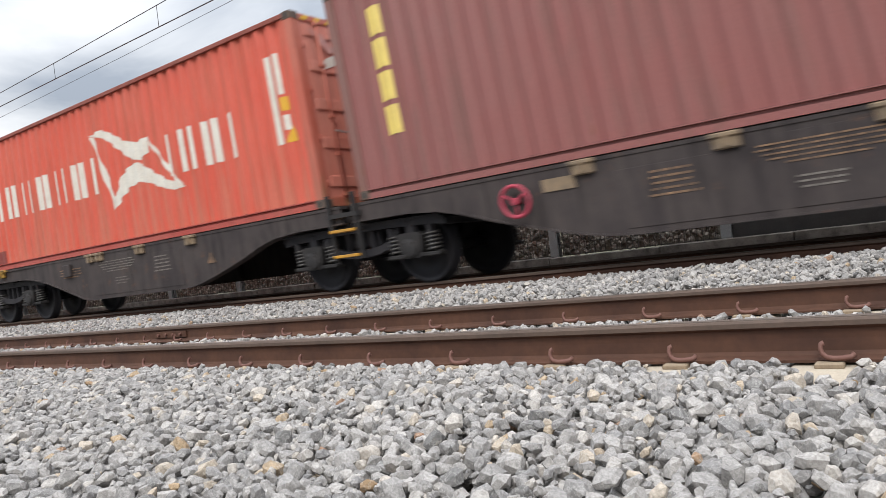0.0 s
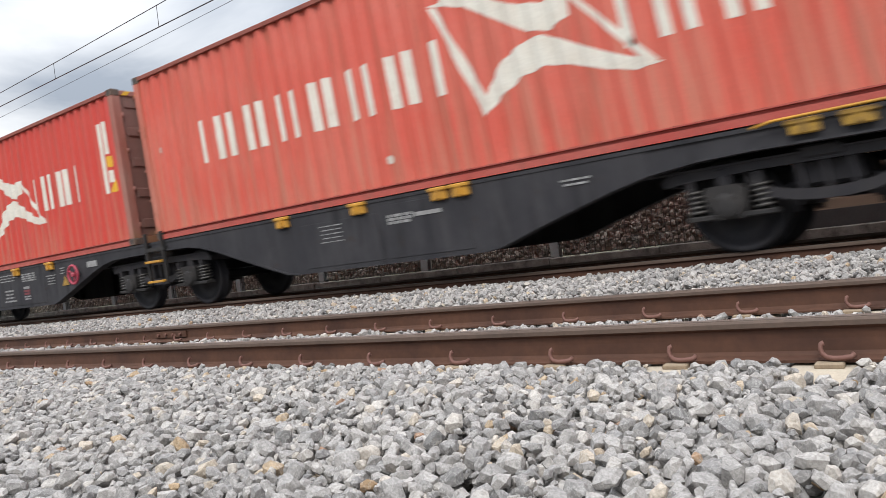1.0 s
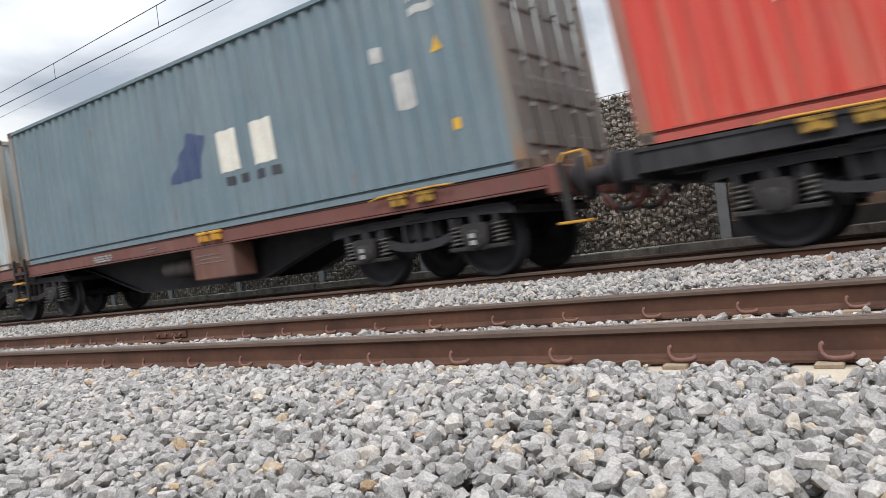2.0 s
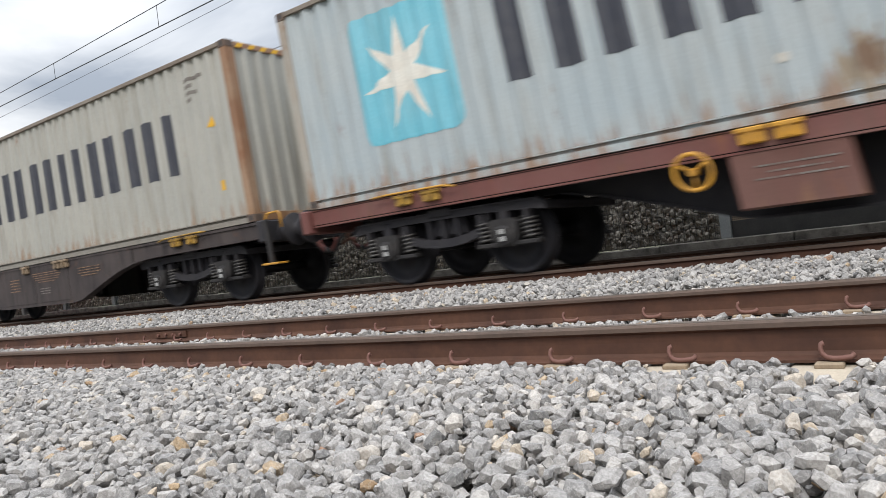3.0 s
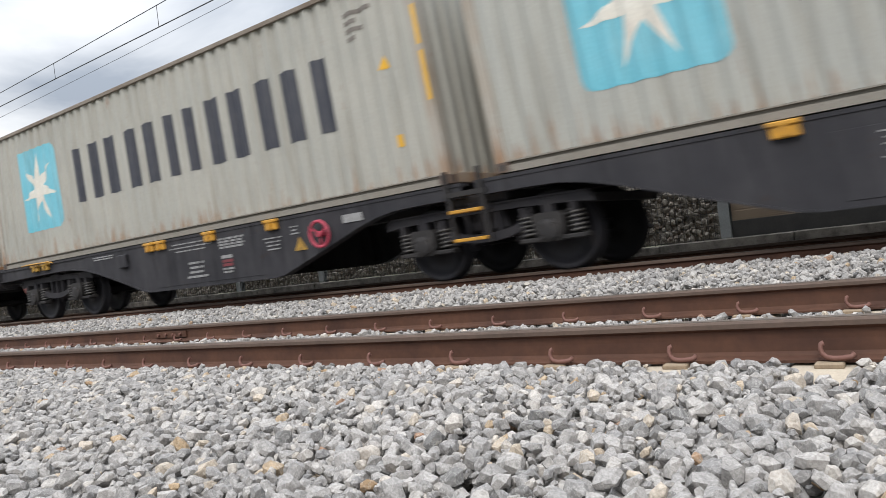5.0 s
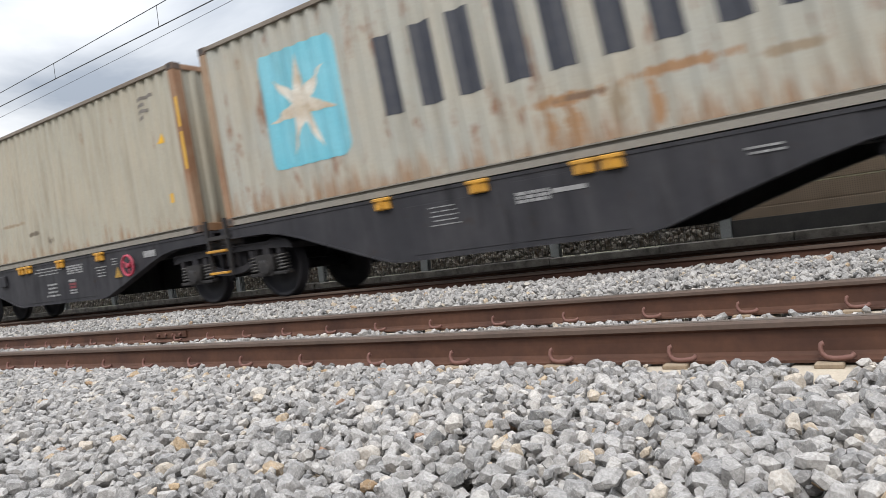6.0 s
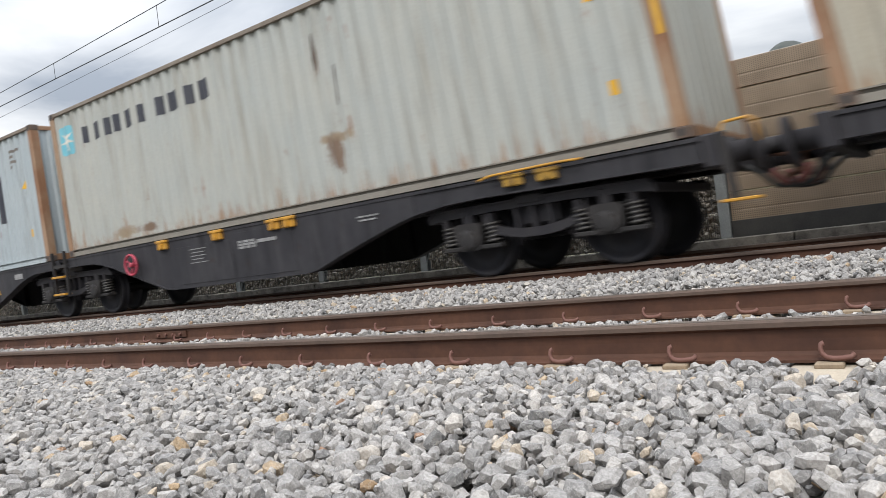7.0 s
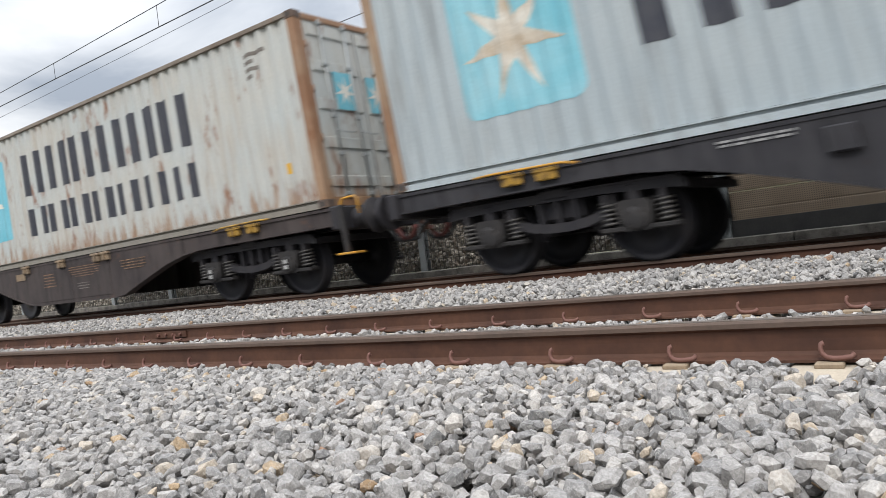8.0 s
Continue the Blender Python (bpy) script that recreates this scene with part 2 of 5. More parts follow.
M_BROWN = wagon_paint("wagon_brown_dirt", (0.040, 0.0325, 0.033), (0.072, 0.058, 0.054), (0.095, 0.052, 0.036), 6.0, 0.85)
M_OXIDE = paint("wagon_oxide_red", (0.135, 0.042, 0.034), (0.20, 0.10, 0.085), 0.6, 0.45, 2.0, 0.6)
M_BLACK = dusty("bogie_black", (0.028, 0.027, 0.032), (0.050, 0.046, 0.046), 0.7, 0.7, 0.0, 4.0)
M_BOX = dusty("axle_box_grey", (0.034, 0.0325, 0.0335), (0.060, 0.054, 0.050), 0.6, 0.6, 0.2, 6.0)
M_TYRE = dusty("wheel_steel", (0.028, 0.028, 0.034), (0.044, 0.039, 0.038), 0.6, 0.55, 0.3, 5.0)
M_SPRING = dusty("spring_steel", (0.10, 0.095, 0.09), (0.05, 0.046, 0.043), 0.6, 0.5, 0.4, 9.0)
for m in (M_BLACK, M_TYRE, M_BOX):
    m.node_tree.nodes["Principled BSDF"].inputs["Specular IOR Level"].default_value = 0.25
M_YELLOW = dusty("safety_yellow", (0.61, 0.30, 0.024), (0.20, 0.11, 0.045), 0.55, 0.5, 0.0, 9.0)
M_TAN = dusty("worn_pad", (0.27, 0.19, 0.115), (0.10, 0.085, 0.07), 0.7, 0.7, 0.0, 9.0)
M_RING = dusty("handwheel_red", (0.48, 0.045, 0.085), (0.30, 0.06, 0.08), 0.6, 0.5, 0.0, 9.0)
M_WHITE = dusty("white_marking", (0.50, 0.50, 0.49), (0.26, 0.25, 0.23), 0.6, 0.6, 0.0, 7.0)
M_FADED = dusty("faded_marking", (0.20, 0.18, 0.16), (0.10, 0.08, 0.07), 0.7, 0.7, 0.0, 7.0)
M_ORANGE = dusty("orange_marking", (0.29, 0.17, 0.095), (0.06, 0.04, 0.03), 1.0, 0.7, 0.0, 7.0)
M_SIGN = dusty("warning_yellow", (0.74, 0.41, 0.022), (0.50, 0.28, 0.04), 0.4, 0.4, 0.0, 9.0)
M_DARK_INK = dusty("dark_lettering", (0.030, 0.033, 0.048), (0.07, 0.07, 0.075), 0.5, 0.5, 0.0, 5.0)
M_WHITE_INK = dusty("cream_lettering", (0.72, 0.70, 0.63), (0.58, 0.50, 0.42), 0.6, 0.5, 0.0, 3.0)
M_GOLD_INK = dusty("yellow_lettering", (0.80, 0.62, 0.16), (0.62, 0.44, 0.14), 0.5, 0.5, 0.0, 5.0)
M_CYAN = paint("pale_blue_panel", (0.13, 0.44, 0.54), (0.33, 0.60, 0.68), 0.5, 0.0, 5.0)
M_CYAN_PALE = paint("faded_blue_panel", (0.17, 0.47, 0.56), (0.40, 0.62, 0.68), 0.8, 0.0, 8.0)
M_STAR_WORN = dusty("worn_star_paint", (0.70, 0.67, 0.60), (0.40, 0.29, 0.18), 1.0, 0.6, 0.0, 2.6)
M_CASTING = dusty("cast_corner", (0.085, 0.062, 0.052), (0.16, 0.10, 0.065), 0.7, 0.75, 0.0, 8.0)
M_RED_INK = dusty("red_stencil", (0.20, 0.035, 0.045), (0.08, 0.03, 0.03), 0.8, 0.7, 0.0, 16.0)
M_FADED_PINK = dusty("faded_pink_marking", (0.50, 0.22, 0.19), (0.60, 0.42, 0.38), 0.7, 0.6, 0.0, 6.0)
M_HOSE_HEAD = dusty("hose_head_red", (0.16, 0.035, 0.03), (0.09, 0.05, 0.04), 0.7, 0.6, 0.0, 12.0)
# rubber parts, and the painted dark of the casting holes
M_RUBBER_HOLE = dusty("rubber_and_hole_dark", (0.03, 0.03, 0.03), (0.05, 0.05, 0.05), 0.4, 0.8)


def perforated():
    m, n, l, b = shader("perforated_sheet", 0.5, 0.1)
    v = coords(n)
    c = mix_node(n, l, ramp_node(n, l, noise_node(n, l, v, 2.2, 5), ((0.35, 0.0), (0.7, 0.8))), (0.33, 0.250, 0.175), (0.22, 0.160, 0.108))
    dots = n.new("ShaderNodeTexVoronoi")
    dots.feature, dots.inputs["Scale"].default_value = "F1", 32.0
    dots.inputs["Randomness"].default_value = 0.0
    l.new(v, dots.inputs["Vector"])
    hole_dark = ramp_node(n, l, dots.outputs["Distance"], ((0.22, 0.9), (0.30, 0.0)))
    l.new(mix_node(n, l, hole_dark, c, (0.03, 0.026, 0.022)), b.inputs["Base Color"])
    return m


M_PERF = perforated()


def leaf_paint():
    m, n, l, b = shader("leaves", 0.6)
    c = ramp_node(n, l, n.new("ShaderNodeNewGeometry").outputs["Random Per Island"],
                  ((0.0, (0.018, 0.030, 0.014)), (0.6, (0.045, 0.062, 0.028)), (1.0, (0.085, 0.085, 0.05))))
    l.new(c, b.inputs["Base Color"])
    return m


M_LEAF = leaf_paint()
M_FAR_WOOD = dusty("far_woods", (0.055, 0.065, 0.06), (0.085, 0.09, 0.08), 0.8, 0.95, 0.0, 0.15)
M_BARK = dusty("bark", (0.09, 0.07, 0.05), (0.05, 0.04, 0.03), 0.7, 0.9, 0.0, 8.0)


# ---- mesh helpers ----
def mesh_of(name, bm, mat):
    me = bpy.data.meshes.new(name)
    bm.to_mesh(me)
    bm.free()
    for x in (mat if isinstance(mat, (list, tuple)) else (mat,)):
        me.materials.append(x)
    return me


def part(name, bm, mat, parent=None, label="", at=None):
    ob = new(name, bm if isinstance(bm, bpy.types.Mesh) else mesh_of(name, bm, mat))
    ob.parent = parent
    if at is not None:
        ob.matrix_basis = at
    if label:
        ob["label"] = label
    if name == "inscription":
        ob["kind"] = "stuff"
    return ob


def thing(name, label, category, group="", at=None, kind=""):
    ob = new(name)
    if at is not None:
        ob.matrix_basis = at
    return tagged(ob, label, category, group, kind)


def box(bm, x0, x1, y0, y1, z0, z1, bevel=0.0, mat=0):
    vs = [bm.verts.new((x, y, z)) for x in (x0, x1) for y in (y0, y1) for z in (z0, z1)]
    fs = [bm.faces.new([vs[i] for i in q]) for q in ((0, 1, 3, 2), (4, 6, 7, 5), (0, 4, 5, 1), (2, 3, 7, 6), (0, 2, 6, 4), (1, 5, 7, 3))]
    for f in fs:
        f.material_index = mat
    if bevel:
        es = list({e for f in fs for e in f.edges})
        bmesh.ops.bevel(bm, geom=es, offset=bevel, segments=1, affect="EDGES", profile=0.7)
    return bm


def boxed(x0, x1, y0, y1, z0, z1, bevel=0.0):
    return box(bmesh.new(), x0, x1, y0, y1, z0, z1, bevel)


def tube(bm, pts, r, seg=8, cap=True):
    """A round bar along the points."""
    pts = [Vector(p) for p in pts]
    rings = []
    for i, p in enumerate(pts):
        d = ((pts[min(i + 1, len(pts) - 1)] - p).normalized() + (p - pts[max(i - 1, 0)]).normalized())
        d = d.normalized() if d.length > 1e-6 else Vector((1, 0, 0))
        a = d.orthogonal().normalized() if not rings else (last - d * last.dot(d)).normalized()
        last = a
        b = d.cross(a)
        rings.append([bm.verts.new(p + r * (a * math.cos(k * math.tau / seg) + b * math.sin(k * math.tau / seg))) for k in range(seg)])
    for s, t in zip(rings, rings[1:]):
        for k in range(seg):
            f = bm.faces.new((s[k], s[(k + 1) % seg], t[(k + 1) % seg], t[k]))
            f.smooth = True
    if cap:
        bm.faces.new(rings[0][::-1])
        bm.faces.new(rings[-1])
    return bm


def lathe(bm, profile, seg=28, axis="y", at=(0, 0, 0)):
    """Turns (radius, place along the axis) round that axis."""
    rings = []
    for r, a in profile:
        ring = []
        for k in range(seg):
            c, s = r * math.cos(k * math.tau / seg), r * math.sin(k * math.tau / seg)
            p = (c, a, s) if axis == "y" else (a, c, s) if axis == "x" else (c, s, a)
            ring.append(bm.verts.new(Vector(p) + Vector(at)))
        rings.append(ring)
    for s, t in zip(rings, rings[1:]):
        for k in range(seg):
            bm.faces.new((s[k], s[(k + 1) % seg], t[(k + 1) % seg], t[k])).smooth = True
    bm.faces.new(rings[0][::-1])
    bm.faces.new(rings[-1])
    bmesh.ops.recalc_face_normals(bm, faces=bm.faces)
    return bm


def plate(bm, outline, y0, y1):
    """A plate cut to an outline in x and z, from y0 to y1."""
    a = [bm.verts.new((x, y0, z)) for x, z in outline]
    b = [bm.verts.new((x, y1, z)) for x, z in outline]
    fs = [bm.faces.new(a), bm.faces.new(b[::-1])]
    for i in range(len(a)):
        j = (i + 1) % len(a)
        fs.append(bm.faces.new((a[i], b[i], b[j], a[j])))
    bmesh.ops.recalc_face_normals(bm, faces=fs)
    return bm


def strip(bm, line, y0, y1, thick):
    """A flange bent along a line in x and z."""
    return plate(bm, list(line) + [(x, z - thick) for x, z in reversed(line)], y0, y1)


# ---- ground, tracks ----
bm = bmesh.new()
xs = [-2500, -300, -80, -45, 14, 45, 300, 2500]
ys = [-2500, -200, -30, -1.2, 13.6, 40, 300, 2500]
grid = [[bm.verts.new((x, y, -0.75 if -100 < x < 100 and -40 < y < 60 else -1.0)) for y in ys] for x in xs]
for i in range(len(xs) - 1):
    for j in range(len(ys) - 1):
        bm.faces.new((grid[i][j], grid[i + 1][j], grid[i + 1][j + 1], grid[i][j + 1]))
tagged(part("ground", bm, M_EARTH), "dull grass and earth beside the railway", "ground", kind="structure")

# height of the ballast across the line, y and z
BED = ((-2.0, -0.70), (-0.6, -0.62), (0.4, -0.30), (1.2, -0.19), (2.5, -0.190), (3.05, -0.216), (3.35, -0.24), (3.6, -0.218), (4.45, -0.216), (4.58, -0.232), (4.85, -0.17), (5.5, -0.07),
       (6.4, -0.050), (7.2, -0.065), (7.45, -0.09), (7.7, -0.15), (8.85, -0.15), (9.3, -0.08), (10.4, -0.10), (11.6, -0.25), (13.4, -0.74))


def bed_z(y):
    return float(np.interp(y, [a for a, _ in BED], [b for _, b in BED]))


bm = bmesh.new()
outline = [(y, z - 0.05) for y, z in BED] + [(13.4, -0.9), (-2.0, -0.9)]
a = [bm.verts.new((-245, y, z)) for y, z in outline]
b = [bm.verts.new((198, y, z)) for y, z in outline]
for i in range(len(a)):
    j = (i + 1) % len(a)
    bm.faces.new((a[i], a[j], b[j], b[i]))
bm.faces.new(a[::-1]), bm.faces.new(b)
bmesh.ops.recalc_face_normals(bm, faces=bm.faces)
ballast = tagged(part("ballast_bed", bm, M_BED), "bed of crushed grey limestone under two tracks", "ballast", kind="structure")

HEAD = ((-0.036, -0.012), (-0.030, -0.003), (-0.018, 0.0), (0.018, 0.0), (0.030, -0.003), (0.036, -0.012), (0.037, -0.032), (0.010, -0.048),
        (0.0085, -0.085), (0.010, -0.135), (0.026, -0.150), (0.075, -0.161), (0.075, -0.172), (-0.075, -0.172), (-0.075, -0.161),
        (-0.026, -0.150), (-0.010, -0.135), (-0.0085, -0.085), (-0.010, -0.048), (-0.037, -0.032))


def rail(y, z, label):
    r = thing("rail", label, "rail", "rails of the two tracks")
    bm = bmesh.new()
    cuts = [[bm.verts.new((x, y + a, z + b)) for a, b in HEAD] for x in (-244.5, -45.0, -20.0, -8.0, 14.0, 197.5)]
    for s, t in zip(cuts, cuts[1:]):
        for k in range(len(HEAD)):
            f = bm.faces.new((s[k], t[k], t[(k + 1) % len(HEAD)], s[(k + 1) % len(HEAD)]))
            f.material_index = 1 if k < 6 or k == len(HEAD) - 1 else 0
    bm.faces.new(cuts[0]), bm.faces.new(cuts[-1][::-1])
    bmesh.ops.recalc_face_normals(bm, faces=bm.faces)
    part("rail_body", bm, (M_RAIL, M_RAIL_HEAD), r)
    bm = boxed(-244.5, 197.5, y - 0.022, y + 0.026, z - 0.002, z + 0.0015)
    part("running_band", bm, M_RAIL_TOP, r, "dull worn running surface")
    return r


rail(RAIL_NEAR, 0, "rusty brown steel rail of the empty track")
far_rail = rail(RAIL_FAR, 0, "rusty brown steel rail with a bolted joint")
rail(TRAIN_Y - 0.7535, TRAIN_Z, "rusty rail under the train's wheels")
rail(TRAIN_Y + 0.7535, TRAIN_Z, "rusty rail under the train's wheels")
# bolted joint plate on the far rail of the empty track
bm = boxed(-7.62, -7.02, RAIL_FAR - 0.030, RAIL_FAR - 0.010, -0.128, -0.056, 0.004)
joint = part("joint_plate", bm, M_RAIL, far_rail)
for k in range(4):
    bm = lathe(bmesh.new(), ((0.017, -0.028), (0.017, 0.0)), 6, "y", (-7.53 + k * 0.14, RAIL_FAR - 0.028, -0.092))
    part("bolt", bm, M_CLIP, joint)


def sleeper_mesh():
    bm = bmesh.new()
    line = ((-1.30, -0.200), (-1.28, -0.185), (-0.45, -0.182), (-0.2, -0.205), (0.2, -0.205), (0.45, -0.182), (1.28, -0.185), (1.30, -0.200))
    rows = []
    for y, z in line:
        rows.append([bm.verts.new(p) for p in ((-0.15, y, -0.42), (-0.125, y, z - 0.012), (-0.110, y, z), (0.110, y, z), (0.125, y, z - 0.012), (0.15, y, -0.42))])
    for s, t in zip(rows, rows[1:]):
        for k in range(5):
            bm.faces.new((s[k], s[k + 1], t[k + 1], t[k]))
    bm.faces.new(rows[0][::-1]), bm.faces.new(rows[-1])
    bmesh.ops.recalc_face_normals(bm, faces=bm.faces)
    return mesh_of("sleeper", bm, M_SLEEPER)


def clip_mesh(side):
    """A bent spring clip that holds the rail's foot: a hook that stands up, and its tail along the rail."""
    bm = bmesh.new()
    s = side
    tube(bm, ((-0.040, s * 0.072, -0.094), (-0.052, s * 0.078, -0.099), (-0.055, s * 0.084, -0.114), (-0.048, s * 0.090, -0.132), (-0.030, s * 0.096, -0.146),
              (0.000, s * 0.100, -0.151), (0.040, s * 0.101, -0.150), (0.075, s * 0.098, -0.146), (0.088, s * 0.088, -0.141), (0.080, s * 0.074, -0.140)), 0.0115, 8)
    for v in bm.verts:
        v.co.x *= 0.80
    return mesh_of("clip", bm, M_CLIP)


def pad_mesh(side):
    return mesh_of("clip_base", box(bmesh.new(), -0.045, 0.06, side * 0.11 - 0.028, side * 0.11 + 0.028, -0.188, -0.163, 0.006), M_CLIP_BASE)


sleeper_me = sleeper_mesh()
clip_me = {s: clip_mesh(s) for s in (-1, 1)}
pad_me = {s: pad_mesh(s) for s in (-1, 1)}


def sleepers(y, z, x0, count, rails):
    for i in range(count):
        x = x0 - i * SLEEPER_GAP
        sl = part("sleeper", sleeper_me, None, None, at=pose(x, y, z, 0, 0, random.uniform(-0.4, 0.4)))
        tagged(sl, "pale concrete sleeper half buried in ballast", "sleeper", "sleepers of the two tracks")
        for r in rails:
            for s in (-1, 1):
                dx = 0.04 if r < 0 else -0.045
                part("clip_base", pad_me[s], None, sl, at=pose(dx - 0.02, r, 0))
                part("clip", clip_me[s], None, sl, "rusty bent spring clip", at=pose(dx, r, 0, 0, 0, random.uniform(-3, 3)))


sleepers((RAIL_NEAR + RAIL_FAR) / 2, 0, SLEEPER_X + 4 * SLEEPER_GAP, 42, (-0.7535, 0.7535))
sleepers(TRAIN_Y, TRAIN_Z, SLEEPER_X + 4 * SLEEPER_GAP, 62, (-0.7535, 0.7535))


def far_sleepers(y, z, spans):
    """The sleepers far up and down the line, too far to tell apart."""
    n = len(sleeper_me.vertices)
    co = np.empty(n * 3)
    sleeper_me.vertices.foreach_get("co", co)
    co = co.reshape(-1, 3)
    faces = [tuple(p.vertices) for p in sleeper_me.polygons]
    verts, out = [], []
    for x0, count, step in spans:
        for i in range(count):
            k = len(verts) * n
            verts.append(co + np.array((x0 + i * step, y, z)))
            out += [tuple(v + k for v in f) for f in faces]
    me = bpy.data.meshes.new("distant_sleepers")
    me.from_pydata(np.concatenate(verts).tolist(), [], out)
    me.materials.append(M_SLEEPER)
    tagged(part("distant_sleepers", me, None), "pale concrete sleepers far along the line", "sleepers", kind="stuff")


X_FIRST = SLEEPER_X + 4 * SLEEPER_GAP
far_sleepers((RAIL_NEAR + RAIL_FAR) / 2, 0, ((X_FIRST - 42 * SLEEPER_GAP, 360, -SLEEPER_GAP), (X_FIRST + SLEEPER_GAP, 320, SLEEPER_GAP)))
far_sleepers(TRAIN_Y, TRAIN_Z, ((X_FIRST - 62 * SLEEPER_GAP, 340, -SLEEPER_GAP), (X_FIRST + SLEEPER_GAP, 320, SLEEPER_GAP)))


# ---- containers ----
PITCH, DEEP = 0.278, 0.044
RIBS = 42
RIB_X0 = (LONG - RIBS * PITCH) / 2
BREAKS = [RIB_X0 + i * PITCH + o for i in range(RIBS) for o in (0.035, 0.103, 0.175, 0.243)]


def dent(x):
    """How far the corrugated side lies behind its outermost plane."""
    u = (x - RIB_X0) % PITCH
    if x < RIB_X0 or x > LONG - RIB_X0:
        return 0.0
    return float(np.interp(u, (0.0, 0.035, 0.103, 0.175, 0.243, PITCH), (0, 0, DEEP, DEEP, 0, 0)))


SKIN = 0.026        # the corrugated skin lies this far behind the rails
SKIN_LOW, SKIN_TOP = 0.130, TALL - 0.075


def side_mesh(y, sgn, mat):
    bm = bmesh.new()
    line = [0.12] + BREAKS + [LONG - 0.12]
    low = [bm.verts.new((x, y + sgn * (SKIN + dent(x)), SKIN_LOW - 0.01)) for x in line]
    top = [bm.verts.new((x, y + sgn * (SKIN + dent(x)), SKIN_TOP + 0.01)) for x in line]
    for i in range(len(line) - 1):
        q = (low[i], low[i + 1], top[i + 1], top[i])
        bm.faces.new(q if sgn > 0 else q[::-1])
    return mesh_of("side_wall", bm, mat)


def end_mesh(x, sgn, mat):
    """Corrugated end wall."""
    bm = bmesh.new()
    ys = [0.10]
    for i in range(8):
        ys += [0.13 + i * 0.275 + o for o in (0.04, 0.085, 0.19, 0.235)]
    ys.append(WIDE - 0.10)
    low, top = [], []
    for i, y in enumerate(ys):
        d = 0.016 + (0.034 if (i - 1) % 4 in (1, 2) and 0 < i < len(ys) - 1 else 0.0)
        low.append(bm.verts.new((x - sgn * d, y, 0.14)))
        top.append(bm.verts.new((x - sgn * d, y, TALL - 0.10)))
    for i in range(len(ys) - 1):
        q = (low[i], low[i + 1], top[i + 1], top[i])
        bm.faces.new(q if sgn > 0 else q[::-1])
    return mesh_of("end_wall", bm, mat)


def cut_to_ribs(bm):
    """Cuts a flat sign at the ribs' edges and lays it on the corrugated side."""
    for x in BREAKS:
        bmesh.ops.bisect_plane(bm, geom=bm.verts[:] + bm.edges[:] + bm.faces[:], plane_co=(x, 0, 0), plane_no=(1, 0, 0))
    for v in bm.verts:
        v.co.y = SKIN + dent(v.co.x) - 0.004
    bmesh.ops.recalc_face_normals(bm, faces=bm.faces)
    for f in bm.faces:
        if f.normal.y > 0:
            f.normal_flip()
    return bm


def shape(bm, pts):
    return bm.faces.new([bm.verts.new((x, 0, z)) for x, z in pts])


def stroke(bm, x, z, w, h, lean=0.0):
    shape(bm, ((x, z), (x + w, z), (x + w + lean, z + h), (x + lean, z + h)))


def word(x0, x1, z0, z1, count, fill=0.6, bar=0.0):
    """A painted name as plain blocks or as pairs of upright bars."""
    out = []
    step = (x1 - x0) / count
    for i in range(count):
        bm = bmesh.new()
        if bar:
            stroke(bm, x0 + (i + 0.07) * step, z0, step * bar, z1 - z0)
            stroke(bm, x0 + (i + 0.87 - bar) * step, z0, step * bar, z1 - z0)
        else:
            stroke(bm, x0 + (i + 0.5 - fill / 2) * step, z0, step * fill, z1 - z0)
        out.append(cut_to_ribs(bm))
    return out


def star(x, z, r, inner=0.32, n=7):
    bm = bmesh.new()
    c = bm.verts.new((x, 0, z))
    ring = [bm.verts.new((x + (r if k % 2 == 0 else r * inner) * math.sin(k * math.pi / n) * 0.93, 0,
                          z + (r if k % 2 == 0 else r * inner) * math.cos(k * math.pi / n))) for k in range(2 * n)]
    for k in range(2 * n):
        bm.faces.new((c, ring[k], ring[(k + 1) % (2 * n)]))
    return bm


# section of the bottom rail: foot, face, recessed web under a lip
LOW_RAIL = ((-0.002, 0.001), (-0.002, 0.014), (0.004, 0.014), (0.004, 0.080), (0.040, 0.080), (0.040, 0.116), (-0.004, 0.116), (-0.004, 0.130),
            (0.056, 0.130), (0.056, 0.014), (0.09, 0.014), (0.09, 0.001))


